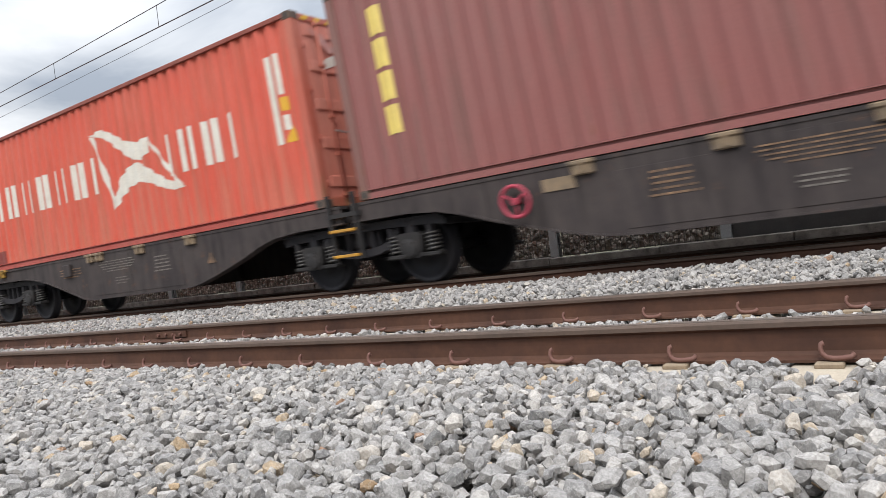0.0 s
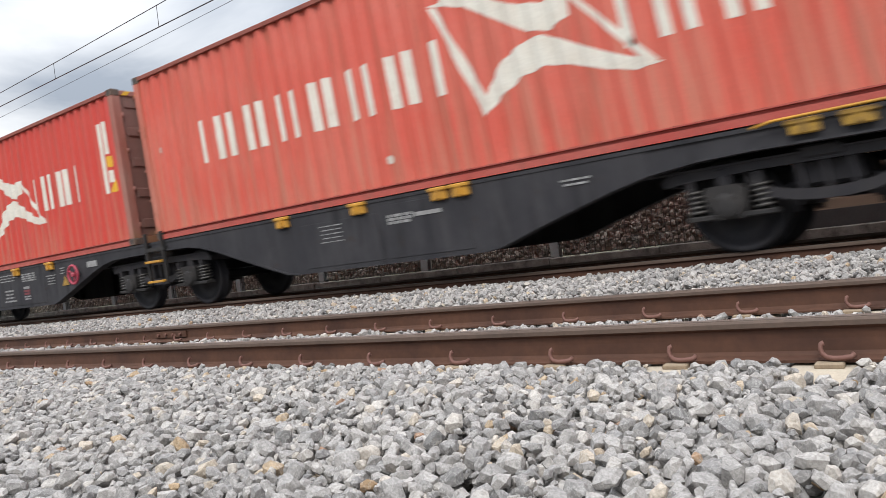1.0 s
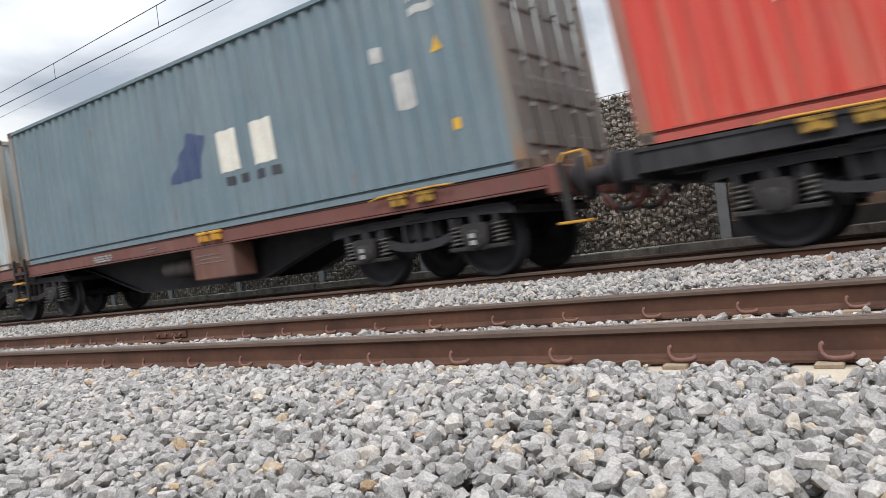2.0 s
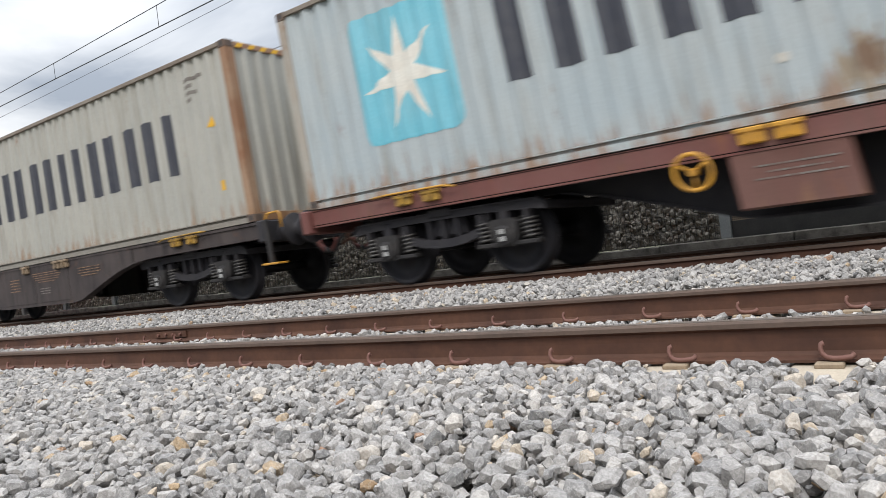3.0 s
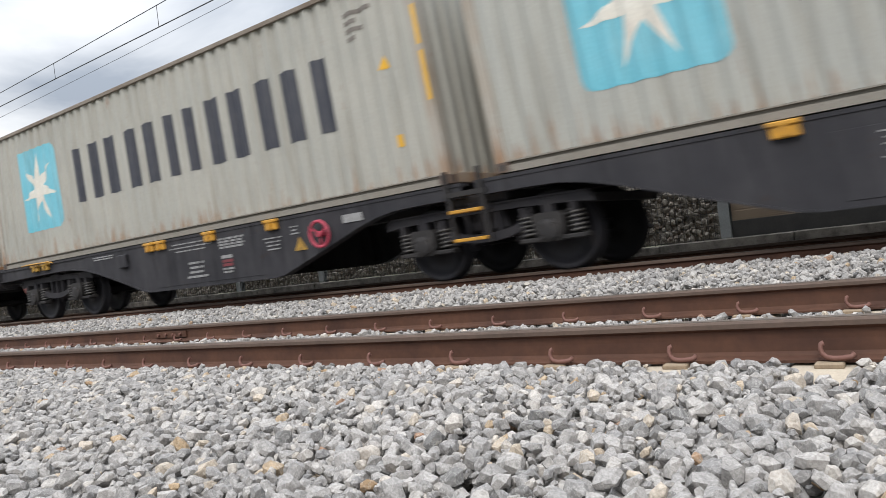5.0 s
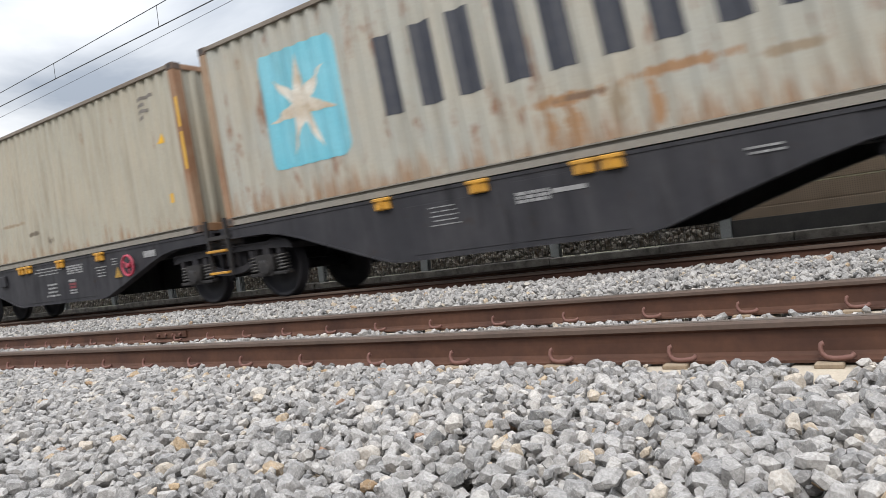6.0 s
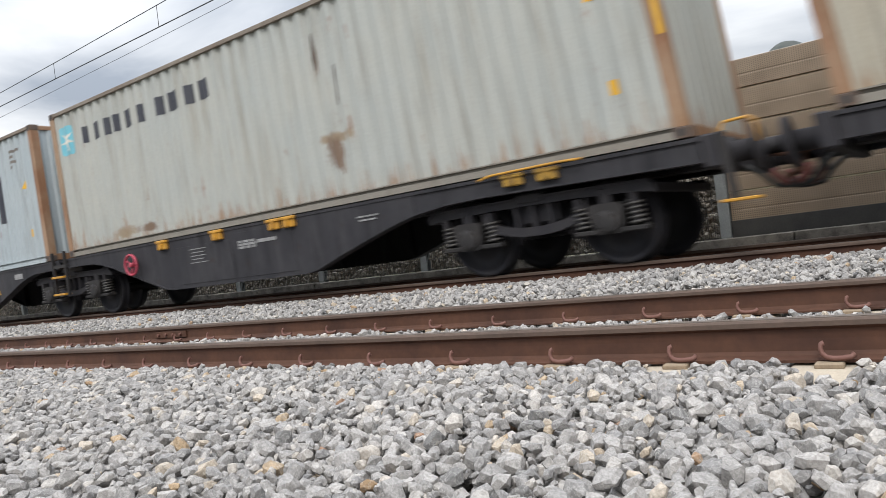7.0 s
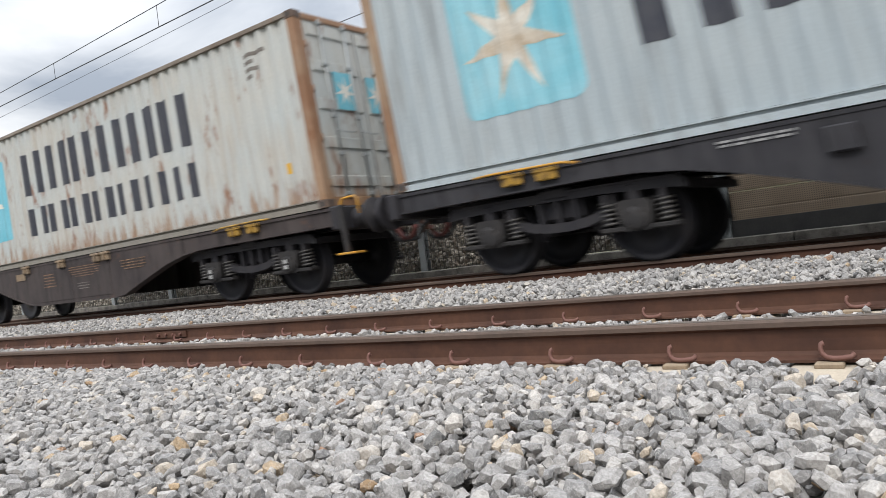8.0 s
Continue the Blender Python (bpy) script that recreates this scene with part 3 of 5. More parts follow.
def container(i, body, posts, label, group, doors=False, signs=(), rail_mat=None, top_mat=None):
    """A forty-foot high-cube container with its rear bottom corner at its origin; its near side is y = 0."""
    rail_mat = rail_mat or body
    c = thing("shipping_container", label, "container", group)
    part("side_wall", side_mesh(0, 1, body), None, c)
    part("side_wall", side_mesh(WIDE, -1, body), None, c)
    part("end_wall", end_mesh(0.0, -1, body), None, c)
    if not doors:
        part("end_wall", end_mesh(LONG, 1, body), None, c)
    for y in (0.0, WIDE - 0.06):
        bm = boxed(0.15, LONG - 0.15, y, y + 0.06, TALL - 0.080, TALL - 0.012, 0.006)
        part("top_rail", bm, top_mat or body, c)
        bm = bmesh.new()
        outline = [(q if y == 0 else WIDE - q, z) for q, z in LOW_RAIL]
        ends = [[bm.verts.new((x, q, z)) for q, z in outline] for x in (0.15, LONG - 0.15)]
        for k in range(len(outline)):
            j = (k + 1) % len(outline)
            bm.faces.new((ends[0][k], ends[0][j], ends[1][j], ends[1][k]))
        bm.faces.new(ends[0]), bm.faces.new(ends[1][::-1])
        bmesh.ops.recalc_face_normals(bm, faces=bm.faces)
        part("bottom_rail", bm, rail_mat, c, "grimy bottom rail")
    for x in (0.0, LONG):
        for y in (0.0, WIDE):
            sx, sy = (1 if x == 0 else -1), (1 if y == 0 else -1)
            bm = bmesh.new()
            x0, x1 = sorted((x + sx * 0.004, x + sx * 0.155))
            y0, y1 = sorted((y + sy * 0.004, y + sy * 0.05))
            box(bm, x0, x1, y0, y1, 0.115, TALL - 0.115, 0.006)
            x0, x1 = sorted((x + sx * 0.006, x + sx * 0.06))
            y0, y1 = sorted((y + sy * 0.052, y + sy * 0.16))
            box(bm, x0, x1, y0, y1, 0.115, TALL - 0.115, 0.006)
            part("corner_post", bm, posts, c)
            for z in (0.0, TALL - 0.118):
                bm = boxed(-0.089, 0.089, -0.081, 0.081, 0, 0.118, 0.008)
                cast = part("corner_casting", bm, M_CASTING, c, at=pose(x + sx * 0.089, y + sy * 0.081, z))
                # no opening is cut; a flat dark plate paints the shade inside
                bm = boxed(-0.032, 0.032, -sy * 0.0825 - 0.001, -sy * 0.0825 + 0.001, 0.028, 0.092, 0.0)
                part("hole_dark", bm, M_RUBBER_HOLE, cast)
        sx = 1 if x == 0 else -1
        x0, x1 = sorted((x + sx * 0.012, x + sx * 0.10))
        part("end_sill", boxed(x0, x1, 0.16, WIDE - 0.16, 0.02, 0.150, 0.006), posts, c)
        part("end_header", boxed(x0, x1, 0.16, WIDE - 0.16, TALL - 0.105, TALL - 0.015, 0.006), posts, c)
    # roof with shallow cross corrugations
    bm = bmesh.new()
    xs = []
    for k in range(57):
        b0 = 0.15 + k * 0.2088
        xs += [(b0, 0.0), (b0 + 0.05, 0.0), (b0 + 0.07, -0.02), (b0 + 0.17, -0.02), (b0 + 0.19, 0.0)]
    lo = [bm.verts.new((x, 0.05, TALL - 0.014 + z)) for x, z in xs]
    hi = [bm.verts.new((x, WIDE - 0.05, TALL - 0.014 + z)) for x, z in xs]
    for k in range(len(xs) - 1):
        bm.faces.new((lo[k], lo[k + 1], hi[k + 1], hi[k]))
    part("roof", bm, body, c)
    part("floor", boxed(0.12, LONG - 0.12, 0.06, WIDE - 0.06, 0.05, 0.14), M_BLACK, c)
    if doors:
        for k in (0, 1):
            y0 = 0.165 + k * 1.057
            bm = boxed(LONG - 0.07, LONG - 0.035, y0, y0 + 1.048, 0.155, TALL - 0.11, 0.004)
            leaf = {2: DOOR_ORANGE, 4: DOOR_BROWN, 5: DOOR_GREY}.get(i, body)
            door = part("door", bm, leaf, c)
            for zz in (0.30, 0.86, 1.42, 1.98, 2.50):
                part("door_rib", boxed(LONG - 0.036, LONG - 0.012, y0 + 0.07, y0 + 0.98, zz, zz + 0.16, 0.008), leaf, door)
            part("gasket", boxed(LONG - 0.06, LONG - 0.030, y0 + (1.049 if k == 0 else -0.008), y0 + (1.056 if k == 0 else -0.001), 0.16, TALL - 0.12), M_RUBBER_HOLE, door)
            for yy in (0.30, 0.80):
                bm = tube(bmesh.new(), ((LONG + 0.010, y0 + yy, 0.13), (LONG + 0.010, y0 + yy, TALL - 0.08)), 0.017, 8)
                for zz in (0.17, 0.75, 1.3, 2.05, TALL - 0.16):
                    box(bm, LONG - 0.012, LONG + 0.03, y0 + yy - 0.045, y0 + yy + 0.045, zz, zz + 0.05, 0.004)
                bar = part("locking_bar", bm, M_ZINC if i in (5, 15) else posts, door)
                bm = tube(bmesh.new(), ((LONG + 0.032, y0 + yy, 1.12), (LONG + 0.036, y0 + yy + 0.18, 1.10), (LONG + 0.036, y0 + yy + 0.34, 1.10)), 0.011, 6)
                part("bar_handle", bm, M_ZINC, bar)
            for zz in (0.35, 1.0, 1.7, 2.35):
                yh = y0 if k == 0 else y0 + 1.048
                bm = lathe(bmesh.new(), ((0.022, -0.05), (0.022, 0.05)), 8, "z", (LONG - 0.02, yh, zz))
                part("hinge", bm, posts, door)
    for name, bm, mat, text in signs:
        for one in (bm if isinstance(bm, list) else [bm]):
            part(name, one, mat, c, text)
    return c


# ---- signs painted on the containers ----
def flag(stretch=1.0, drop=0.0):
    """Two bowed white wings and two thin edges."""
    out = []
    out.append(((6.38, 2.15), (6.79, 2.20), (7.14, 2.06), (7.50, 1.86), (7.87, 1.76), (8.21, 1.80), (8.18, 1.53), (7.93, 1.43), (7.64, 1.50), (7.27, 1.75), (6.91, 2.00), (6.60, 2.10)))
    out.append(((6.88, 0.68), (7.02, 1.02), (7.29, 1.28), (7.63, 1.41), (7.83, 1.41), (8.03, 1.31), (8.30, 1.15), (8.62, 0.98), (9.06, 0.80), (8.80, 0.77), (8.46, 0.86), (8.11, 1.00), (7.80, 1.07), (7.48, 1.02), (7.18, 0.87)))
    out.append(((6.40, 2.13), (6.50, 2.11), (7.00, 0.86), (6.88, 0.70)))
    out.append(((8.17, 1.78), (8.27, 1.74), (9.02, 0.83), (8.88, 0.84)))
    made = []
    for pts in out:
        bm = bmesh.new()
        shape(bm, [(6.38 + (x - 6.38) * stretch, z - drop) for x, z in pts])
        made.append(cut_to_ribs(bm))
    return made


def bars(*quads):
    out = []
    for x, z, w, h in quads:
        bm = bmesh.new()
        stroke(bm, x, z, w, h)
        out.append(cut_to_ribs(bm))
    return out


def tall_bars():
    return bars((11.45, 1.02, 0.11, 1.30), (11.66, 1.72, 0.085, 0.60), (11.67, 1.20, 0.10, 0.22))


def rows_of_bars(x, z, widths, h=0.10, gap=0.16):
    return bars(*[(x, z - k * gap, w, h) for k, w in enumerate(widths)])


def triangle(x, z, s=0.2):
    bm = bmesh.new()
    shape(bm, ((x - s / 2, z), (x + s / 2, z), (x, z + s)))
    return cut_to_ribs(bm)


def panel(x0, x1, z0, z1):
    bm = bmesh.new()
    r = 0.15 * min(1.0, x1 - x0)
    pts = []
    for cx, cz, a in ((x1 - r, z0 + r, -90), (x1 - r, z1 - r, 0), (x0 + r, z1 - r, 90), (x0 + r, z0 + r, 180)):
        pts += [(cx + r * math.cos(radians(a + d)), cz + r * math.sin(radians(a + d))) for d in (0, 30, 60, 90)]
    shape(bm, pts)
    return cut_to_ribs(bm)


def proud(bm, by=0.003):
    for v in bm.verts:
        v.co.y -= by
    return bm


def red_signs(tall=True):
    a, b, c, d, dx = (1.50, 6.52, 8.66, 10.62, 1.0) if tall else (0.42, 6.34, 9.42, 11.42, 1.14)
    s = [("name_block", word(a, b, 1.06, 1.74, 7, bar=0.20), M_WHITE_INK, "cream painted name as plain upright bars"),
         ("painted_wing", flag(dx, 0.0 if tall else 0.06), M_WHITE_INK, "bowed white wing shape"),
         ("name_block", word(c, d, 1.02, 1.72, 3, bar=0.20), M_WHITE_INK, "cream painted name as plain upright bars")]
    if tall:
        s.append(("marking_bar", tall_bars(), M_WHITE_INK, "white marking bars"))
    else:
        s.append(("marking_bar", rows_of_bars(10.95, 2.44, (0.85, 0.45, 0.30)), M_WHITE_INK, "white marking bars"))
        s.append(("marking_bar", rows_of_bars(11.33, 1.98, (0.16, 0.16)), M_WHITE_INK, ""))
    s.append(("warning_label", triangle(11.78 if tall else 11.62, 1.02 if tall else 1.68, 0.24 if tall else 0.17), M_SIGN, "yellow warning triangle"))
    if tall:
        s.append(("warning_label", panel(11.66, 11.80, 1.48, 1.68), M_SIGN, "yellow warning plate"))
    return s


def grey_signs(kind, x_name=(3.42, 10.66), tri=True, worn=""):
    s = []
    square, ray = (M_CYAN_PALE if worn == "faded" else M_CYAN, M_STAR_WORN if worn else M_WHITE_INK)
    if kind == "large":
        s += [("painted_panel", panel(1.24, 2.84, 0.66, 2.34), square, "pale blue square with a white star"),
              ("painted_star", proud(cut_to_ribs(star(2.04, 1.50, 0.74))), ray, "white seven-rayed star"),
              ("name_block", word(x_name[0], x_name[1], 1.00, 2.02, 6, bar=0.27), M_DARK_INK, "dark painted name as plain upright bars")]
    elif kind == "small":
        s += [("painted_panel", panel(0.28, 0.70, 1.95, 2.51), M_CYAN, "small pale blue square with a white star"),
              ("painted_star", proud(cut_to_ribs(star(0.49, 2.23, 0.24))), M_WHITE_INK, "white star"),
              ("name_block", word(1.04, 3.22, 2.06, 2.37, 6), M_DARK_INK, "dark painted name as a plain block"),
              ("name_block", word(3.42, 5.10, 2.06, 2.37, 4), M_DARK_INK, "dark painted name as a plain block")]
    else:
        s += [("painted_panel", panel(1.10, 2.70, 0.62, 2.34), M_CYAN, "pale blue square with a white star"),
              ("painted_star", proud(cut_to_ribs(star(1.90, 1.48, 0.70))), M_WHITE_INK, "white star"),
              ("name_block", word(3.46, 9.55, 1.42, 2.28, 6, bar=0.27), M_DARK_INK, "dark painted name as plain upright bars"),
              ("name_block", word(3.50, 9.52, 0.58, 1.14, 7, bar=0.25), M_DARK_INK, "dark painted name as plain upright bars")]
    if tri:
        s.append(("warning_label", triangle(11.50, 1.60, 0.18), M_SIGN, "yellow warning triangle"))
    s.append(("warning_label", panel(11.47, 11.57, 0.58, 0.74), M_SIGN, "yellow warning plate"))
    s.append(("marking_bar", rows_of_bars(10.95, 2.42, (0.50, 0.22, 0.30, 0.18), 0.06, 0.11), M_FADED, "grey marking bars"))
    return s


def upright_letters():
    return bars(*[(0.66, z, 0.24, 0.37) for z in (2.06, 1.63, 1.20, 0.76)])


def blue_signs():
    bm = bmesh.new()
    shape(bm, ((5.42, 0.86), (6.30, 0.86), (6.52, 1.50), (6.12, 1.62)))
    return [("painted_shape", cut_to_ribs(bm), M_NAVY, "dark blue slanted shape"),
            ("name_block", word(6.62, 8.28, 0.84, 1.48, 2), M_WHITE_INK, "white painted name as a plain block"),
            ("name_block", word(6.86, 8.24, 0.62, 0.76, 4), M_DARK_INK, "dark bars"),
            ("marking_bar", rows_of_bars(10.95, 2.48, (0.55, 0.30, 0.42), 0.10, 0.17), M_WHITE, "white marking bars"),
            ("sticker", panel(10.52, 10.84, 1.02, 1.50), M_WHITE, "white sticker"),
            ("sticker", panel(10.22, 10.40, 1.70, 1.90), M_WHITE, "white sticker"),
            ("warning_label", triangle(11.28, 1.62, 0.2), M_SIGN, "yellow warning triangle"),
            ("warning_label", panel(11.28, 11.42, 0.62, 0.76), M_SIGN, "yellow warning plate")]


M_NAVY = dusty("navy_paint", (0.03, 0.055, 0.14), (0.09, 0.11, 0.17), 0.5, 0.5)
OCHRE, BROWN_RUST, GREASE = (0.27, 0.205, 0.135), (0.16, 0.095, 0.058), (0.11, 0.085, 0.06)
STAIN_BLUE = ((6.95, 0.36, 0.34, 0.34, OCHRE), (7.0, 0.42, 0.16, 0.22, BROWN_RUST), (9.1, 0.24, 0.16, 0.15, OCHRE), (9.45, 0.22, 0.22, 0.14, OCHRE), (8.5, 0.27, 0.12, 0.18, OCHRE))
ORANGE_RUST = (0.30, 0.155, 0.065)
STAIN_RUSTY = ((6.0, 0.66, 0.70, 0.09, ORANGE_RUST), (7.3, 0.72, 0.75, 0.08, ORANGE_RUST), (5.75, 0.44, 0.10, 0.34, ORANGE_RUST), (6.05, 0.34, 0.12, 0.38, ORANGE_RUST),
               (6.6, 0.52, 0.14, 0.28, OCHRE), (6.2, 0.66, 0.34, 0.05, BROWN_RUST), (7.0, 0.40, 0.09, 0.30, ORANGE_RUST), (8.3, 0.62, 0.40, 0.07, OCHRE), (9.3, 0.30, 0.3, 0.2, ORANGE_RUST))
STAIN_GREEN = ((7.5, 0.92, 0.45, 0.10, OCHRE), (7.5, 0.72, 0.22, 0.32, BROWN_RUST), (2.0, 0.26, 0.45, 0.13, OCHRE), (2.75, 0.26, 0.4, 0.10, BROWN_RUST), (7.4, 2.1, 0.06, 0.3, BROWN_RUST))
DOOR_BROWN = paint("door_red_brown", (0.17, 0.080, 0.066), (0.22, 0.14, 0.12), 0.6, 0.4, 101.0, 0.6)
ORANGE_A = paint("container_orange_red", (0.60, 0.085, 0.048), (0.62, 0.18, 0.12), 0.4, 0.2, 1.0, runs=0.6, grime=(0.27, 0.095, 0.055), streaks=(0.46, 0.20, 0.13))
ORANGE_B = paint("container_orange_red_faded", (0.58, 0.085, 0.054), (0.60, 0.20, 0.145), 0.45, 0.25, 6.0, runs=0.6, grime=(0.27, 0.095, 0.055), streaks=(0.44, 0.21, 0.14))
RED_A = paint("container_bright_red", (0.54, 0.042, 0.028), (0.52, 0.10, 0.07), 0.3, 0.27, 11.0, runs=0.5, grime=(0.26, 0.10, 0.07), streaks=(0.43, 0.21, 0.135))
RED_B = paint("container_deep_red", (0.46, 0.046, 0.040), (0.47, 0.12, 0.10), 0.3, 0.2, 17.0)
MAROON = paint("container_maroon", (0.265, 0.088, 0.080), (0.24, 0.11, 0.10), 0.5, 0.25, 23.0)
STEEL_BLUE = paint("container_grey_blue", (0.125, 0.18, 0.215), (0.20, 0.245, 0.265), 0.5, 0.25, 29.0)
PALE_BLUE = paint("container_pale_grey_blue", (0.36, 0.41, 0.43), (0.46, 0.47, 0.45), 0.5, 0.5, 31.0, runs=0.5, grime=(0.17, 0.14, 0.095), stains=STAIN_BLUE)
PALE_A = paint("container_pale_grey", (0.35, 0.345, 0.31), (0.43, 0.41, 0.36), 0.6, 0.35, 37.0, runs=0.5, grime=(0.17, 0.14, 0.095))
PALE_B = paint("container_pale_grey_clean", (0.35, 0.352, 0.325), (0.42, 0.41, 0.36), 0.5, 0.3, 41.0, runs=0.5, grime=(0.17, 0.14, 0.095), stains=((11.08, 0.80, 0.22, 0.14, (0.40, 0.48, 0.52)), (11.08, 0.64, 0.22, 0.09, BROWN_RUST), (10.4, 0.45, 0.10, 0.06, BROWN_RUST), (10.1, 0.62, 0.2, 0.05, OCHRE)))
PALE_RUST = paint("container_pale_grey_rusty", (0.37, 0.365, 0.325), (0.42, 0.36, 0.27), 0.7, 0.9, 43.0, runs=0.5, grime=(0.17, 0.14, 0.095), stains=STAIN_RUSTY)
PALE_WORN = paint("container_white_worn", (0.45, 0.475, 0.465), (0.50, 0.45, 0.38), 0.6, 0.95, 97.0, runs=0.5, grime=(0.30, 0.20, 0.12))
BEIGE = paint("container_beige", (0.37, 0.345, 0.28), (0.43, 0.37, 0.28), 0.6, 0.4, 47.0, runs=0.5, grime=(0.17, 0.14, 0.095), stains=((5.6, 0.90, 0.7, 0.05, OCHRE), (6.6, 0.62, 0.25, 0.06, GREASE), (7.2, 0.42, 0.12, 0.10, GREASE), (3.0, 0.3, 0.1, 0.14, GREASE)))
PALE_GREEN = paint("container_grey_green", (0.38, 0.395, 0.375), (0.44, 0.43, 0.38), 0.6, 0.45, 53.0, runs=0.5, grime=(0.17, 0.14, 0.095), stains=STAIN_GREEN)
SKY_GREY = paint("container_blue_white", (0.36, 0.41, 0.435), (0.43, 0.46, 0.465), 0.5, 0.25, 59.0)
POST_RUST = paint("post_rust_orange", (0.25, 0.125, 0.065), (0.42, 0.32, 0.22), 0.95, 0.8, 61.0, 0.7)
POST_GREY = paint("post_grey_rust", (0.36, 0.34, 0.30), (0.30, 0.20, 0.12), 0.7, 0.7, 67.0, 0.6)
POST_RED = paint("post_red_brown", (0.30, 0.095, 0.070), (0.36, 0.20, 0.16), 0.7, 0.6, 71.0, 0.6)
POST_ORANGE = paint("post_orange_red", (0.46, 0.105, 0.066), (0.50, 0.22, 0.16), 0.6, 0.45, 73.5, 0.6)
POST_DARK = paint("post_dark", (0.20, 0.085, 0.070), (0.25, 0.15, 0.13), 0.6, 0.4, 73.0, 0.6)
RAIL_RED = paint("bottom_rail_red", (0.38, 0.055, 0.042), (0.42, 0.13, 0.10), 0.6, 0.2, 83.0, 0.6)
POST_STEEL = paint("post_grey_steel", (0.19, 0.18, 0.165), (0.25, 0.20, 0.16), 0.7, 0.4, 111.0, 0.6)
DOOR_GREY = paint("door_dull_grey", (0.165, 0.17, 0.165), (0.22, 0.20, 0.175), 0.6, 0.35, 113.0, 0.6)
# faded orange, with extra light painted in for the narrow gap it faces
DOOR_ORANGE = paint("door_faded_lit_orange", (0.60, 0.19, 0.135), (0.62, 0.30, 0.24), 0.6, 0.25, 103.0, 0.6)
TOP_RUST = paint("top_rail_rusty", (0.17, 0.135, 0.105), (0.27, 0.24, 0.20), 0.7, 0.5, 107.0, 0.7)
TOP_RED = paint("top_rail_dull_red", (0.24, 0.055, 0.038), (0.29, 0.10, 0.075), 0.6, 0.4, 109.0, 0.7)
RAIL_GREY = paint("bottom_rail_grey", (0.225, 0.208, 0.180), (0.215, 0.183, 0.145), 0.6, 0.15, 89.0, 0.6)
G_RED, G_GREY = "red containers of the train", "pale grey containers of the train"
BOXES = (
    (MAROON, POST_DARK, "dull maroon steel container with yellow marking, on a brown wagon", "dark containers of the train", False,
     lambda: [("name_block", upright_letters(), M_GOLD_INK, "yellow painted letters as a plain block")]),
    (ORANGE_A, POST_ORANGE, "faded orange-red steel container with cream wing sign, door end bare", G_RED, True, red_signs),
    (ORANGE_B, POST_ORANGE, "faded orange-red steel container with cream wing sign, on a grey wagon", G_RED, False, red_signs),
    (RED_A, POST_RED, "bright red steel container with cream wing sign and brown door end", G_RED, True, red_signs),
    (STEEL_BLUE, POST_STEEL, "grey-blue steel container with peeling stickers, on a red wagon", "dark containers of the train", True, blue_signs),
    (PALE_BLUE, POST_GREY, "pale blue-grey container with rust patches, on a red wagon", G_GREY, False, lambda: grey_signs("large")),
    (PALE_A, POST_RUST, "pale grey container with blue star square and grimy foot", G_GREY, False, lambda: grey_signs("large")),
    (RED_B, POST_RED, "deep red steel container with cream wing sign", G_RED, False, lambda: red_signs(False)),
    (PALE_B, POST_GREY, "pale grey container with blue star square, on a dark wagon", G_GREY, False, lambda: grey_signs("large")),
    (PALE_A, POST_GREY, "pale grey container with blue star square and yellow post marks", G_GREY, False, lambda: grey_signs("large")),
    (PALE_RUST, POST_RUST, "pale grey container with rust runs and rusty corner posts", G_GREY, False, lambda: grey_signs("large", tri=False, worn="rusty")),
    (BEIGE, POST_RUST, "dirty beige container with a small blue star sign", G_GREY, False, lambda: grey_signs("small")),
    (PALE_GREEN, POST_RUST, "grey-green pale container with a small blue star sign and scrapes", G_GREY, False, lambda: grey_signs("small")),
    (SKY_GREY, POST_RUST, "clean blue-white container with a large faded blue star square", G_GREY, False, lambda: grey_signs("large", worn="faded")),
    (PALE_WORN, POST_RUST, "rust-streaked pale container with two dark name rows and doors", G_GREY, True, lambda: grey_signs("double", tri=False)),
)
CONTAINERS = []
for i, (body, posts, label, group, doors, signs) in enumerate(BOXES, 1):
    low = RAIL_RED if group == G_RED else RAIL_GREY if group == G_GREY else body
    if i in (6, 14):
        low = body
    top = TOP_RED if group == G_RED else TOP_RUST if group == G_GREY else None
    CONTAINERS.append(container(i, body, posts, label, group, doors, signs(), low, top))
# yellow height strips on the corner posts of some pale containers, and star signs on one door end
for i in (9, 10, 12, 13):
    bm = bmesh.new()
    for z, h in ((1.05, 0.62), (1.75, 0.50)):
        box(bm, LONG - 0.075, LONG - 0.015, 0.0, 0.003, z, z + h)
    part("height_mark", bm, M_SIGN, CONTAINERS[i - 1], "worn yellow strip")
for i in (2, 4, 7, 9, 10):
    bm = bmesh.new()
    for k in range(9):
        y = 0.20 + k * 0.235
        vs = [bm.verts.new((LONG - 0.008, yy, zz)) for yy, zz in ((y, TALL - 0.10), (y + 0.11, TALL - 0.10), (y + 0.18, TALL - 0.02), (y + 0.07, TALL - 0.02))]
        bm.faces.new(vs)
        vs = [bm.verts.new((xx, y + 0.0, TALL - 0.010)) for xx in (LONG - 0.11, LONG - 0.02)] + [bm.verts.new((xx, y + 0.11, TALL - 0.010)) for xx in (LONG - 0.02, LONG - 0.11)]
        bm.faces.new(vs)
    tagged(part("hazard_stripe", bm, M_SIGN, CONTAINERS[i - 1], "yellow hazard stripes on the top beam"), kind="stuff")
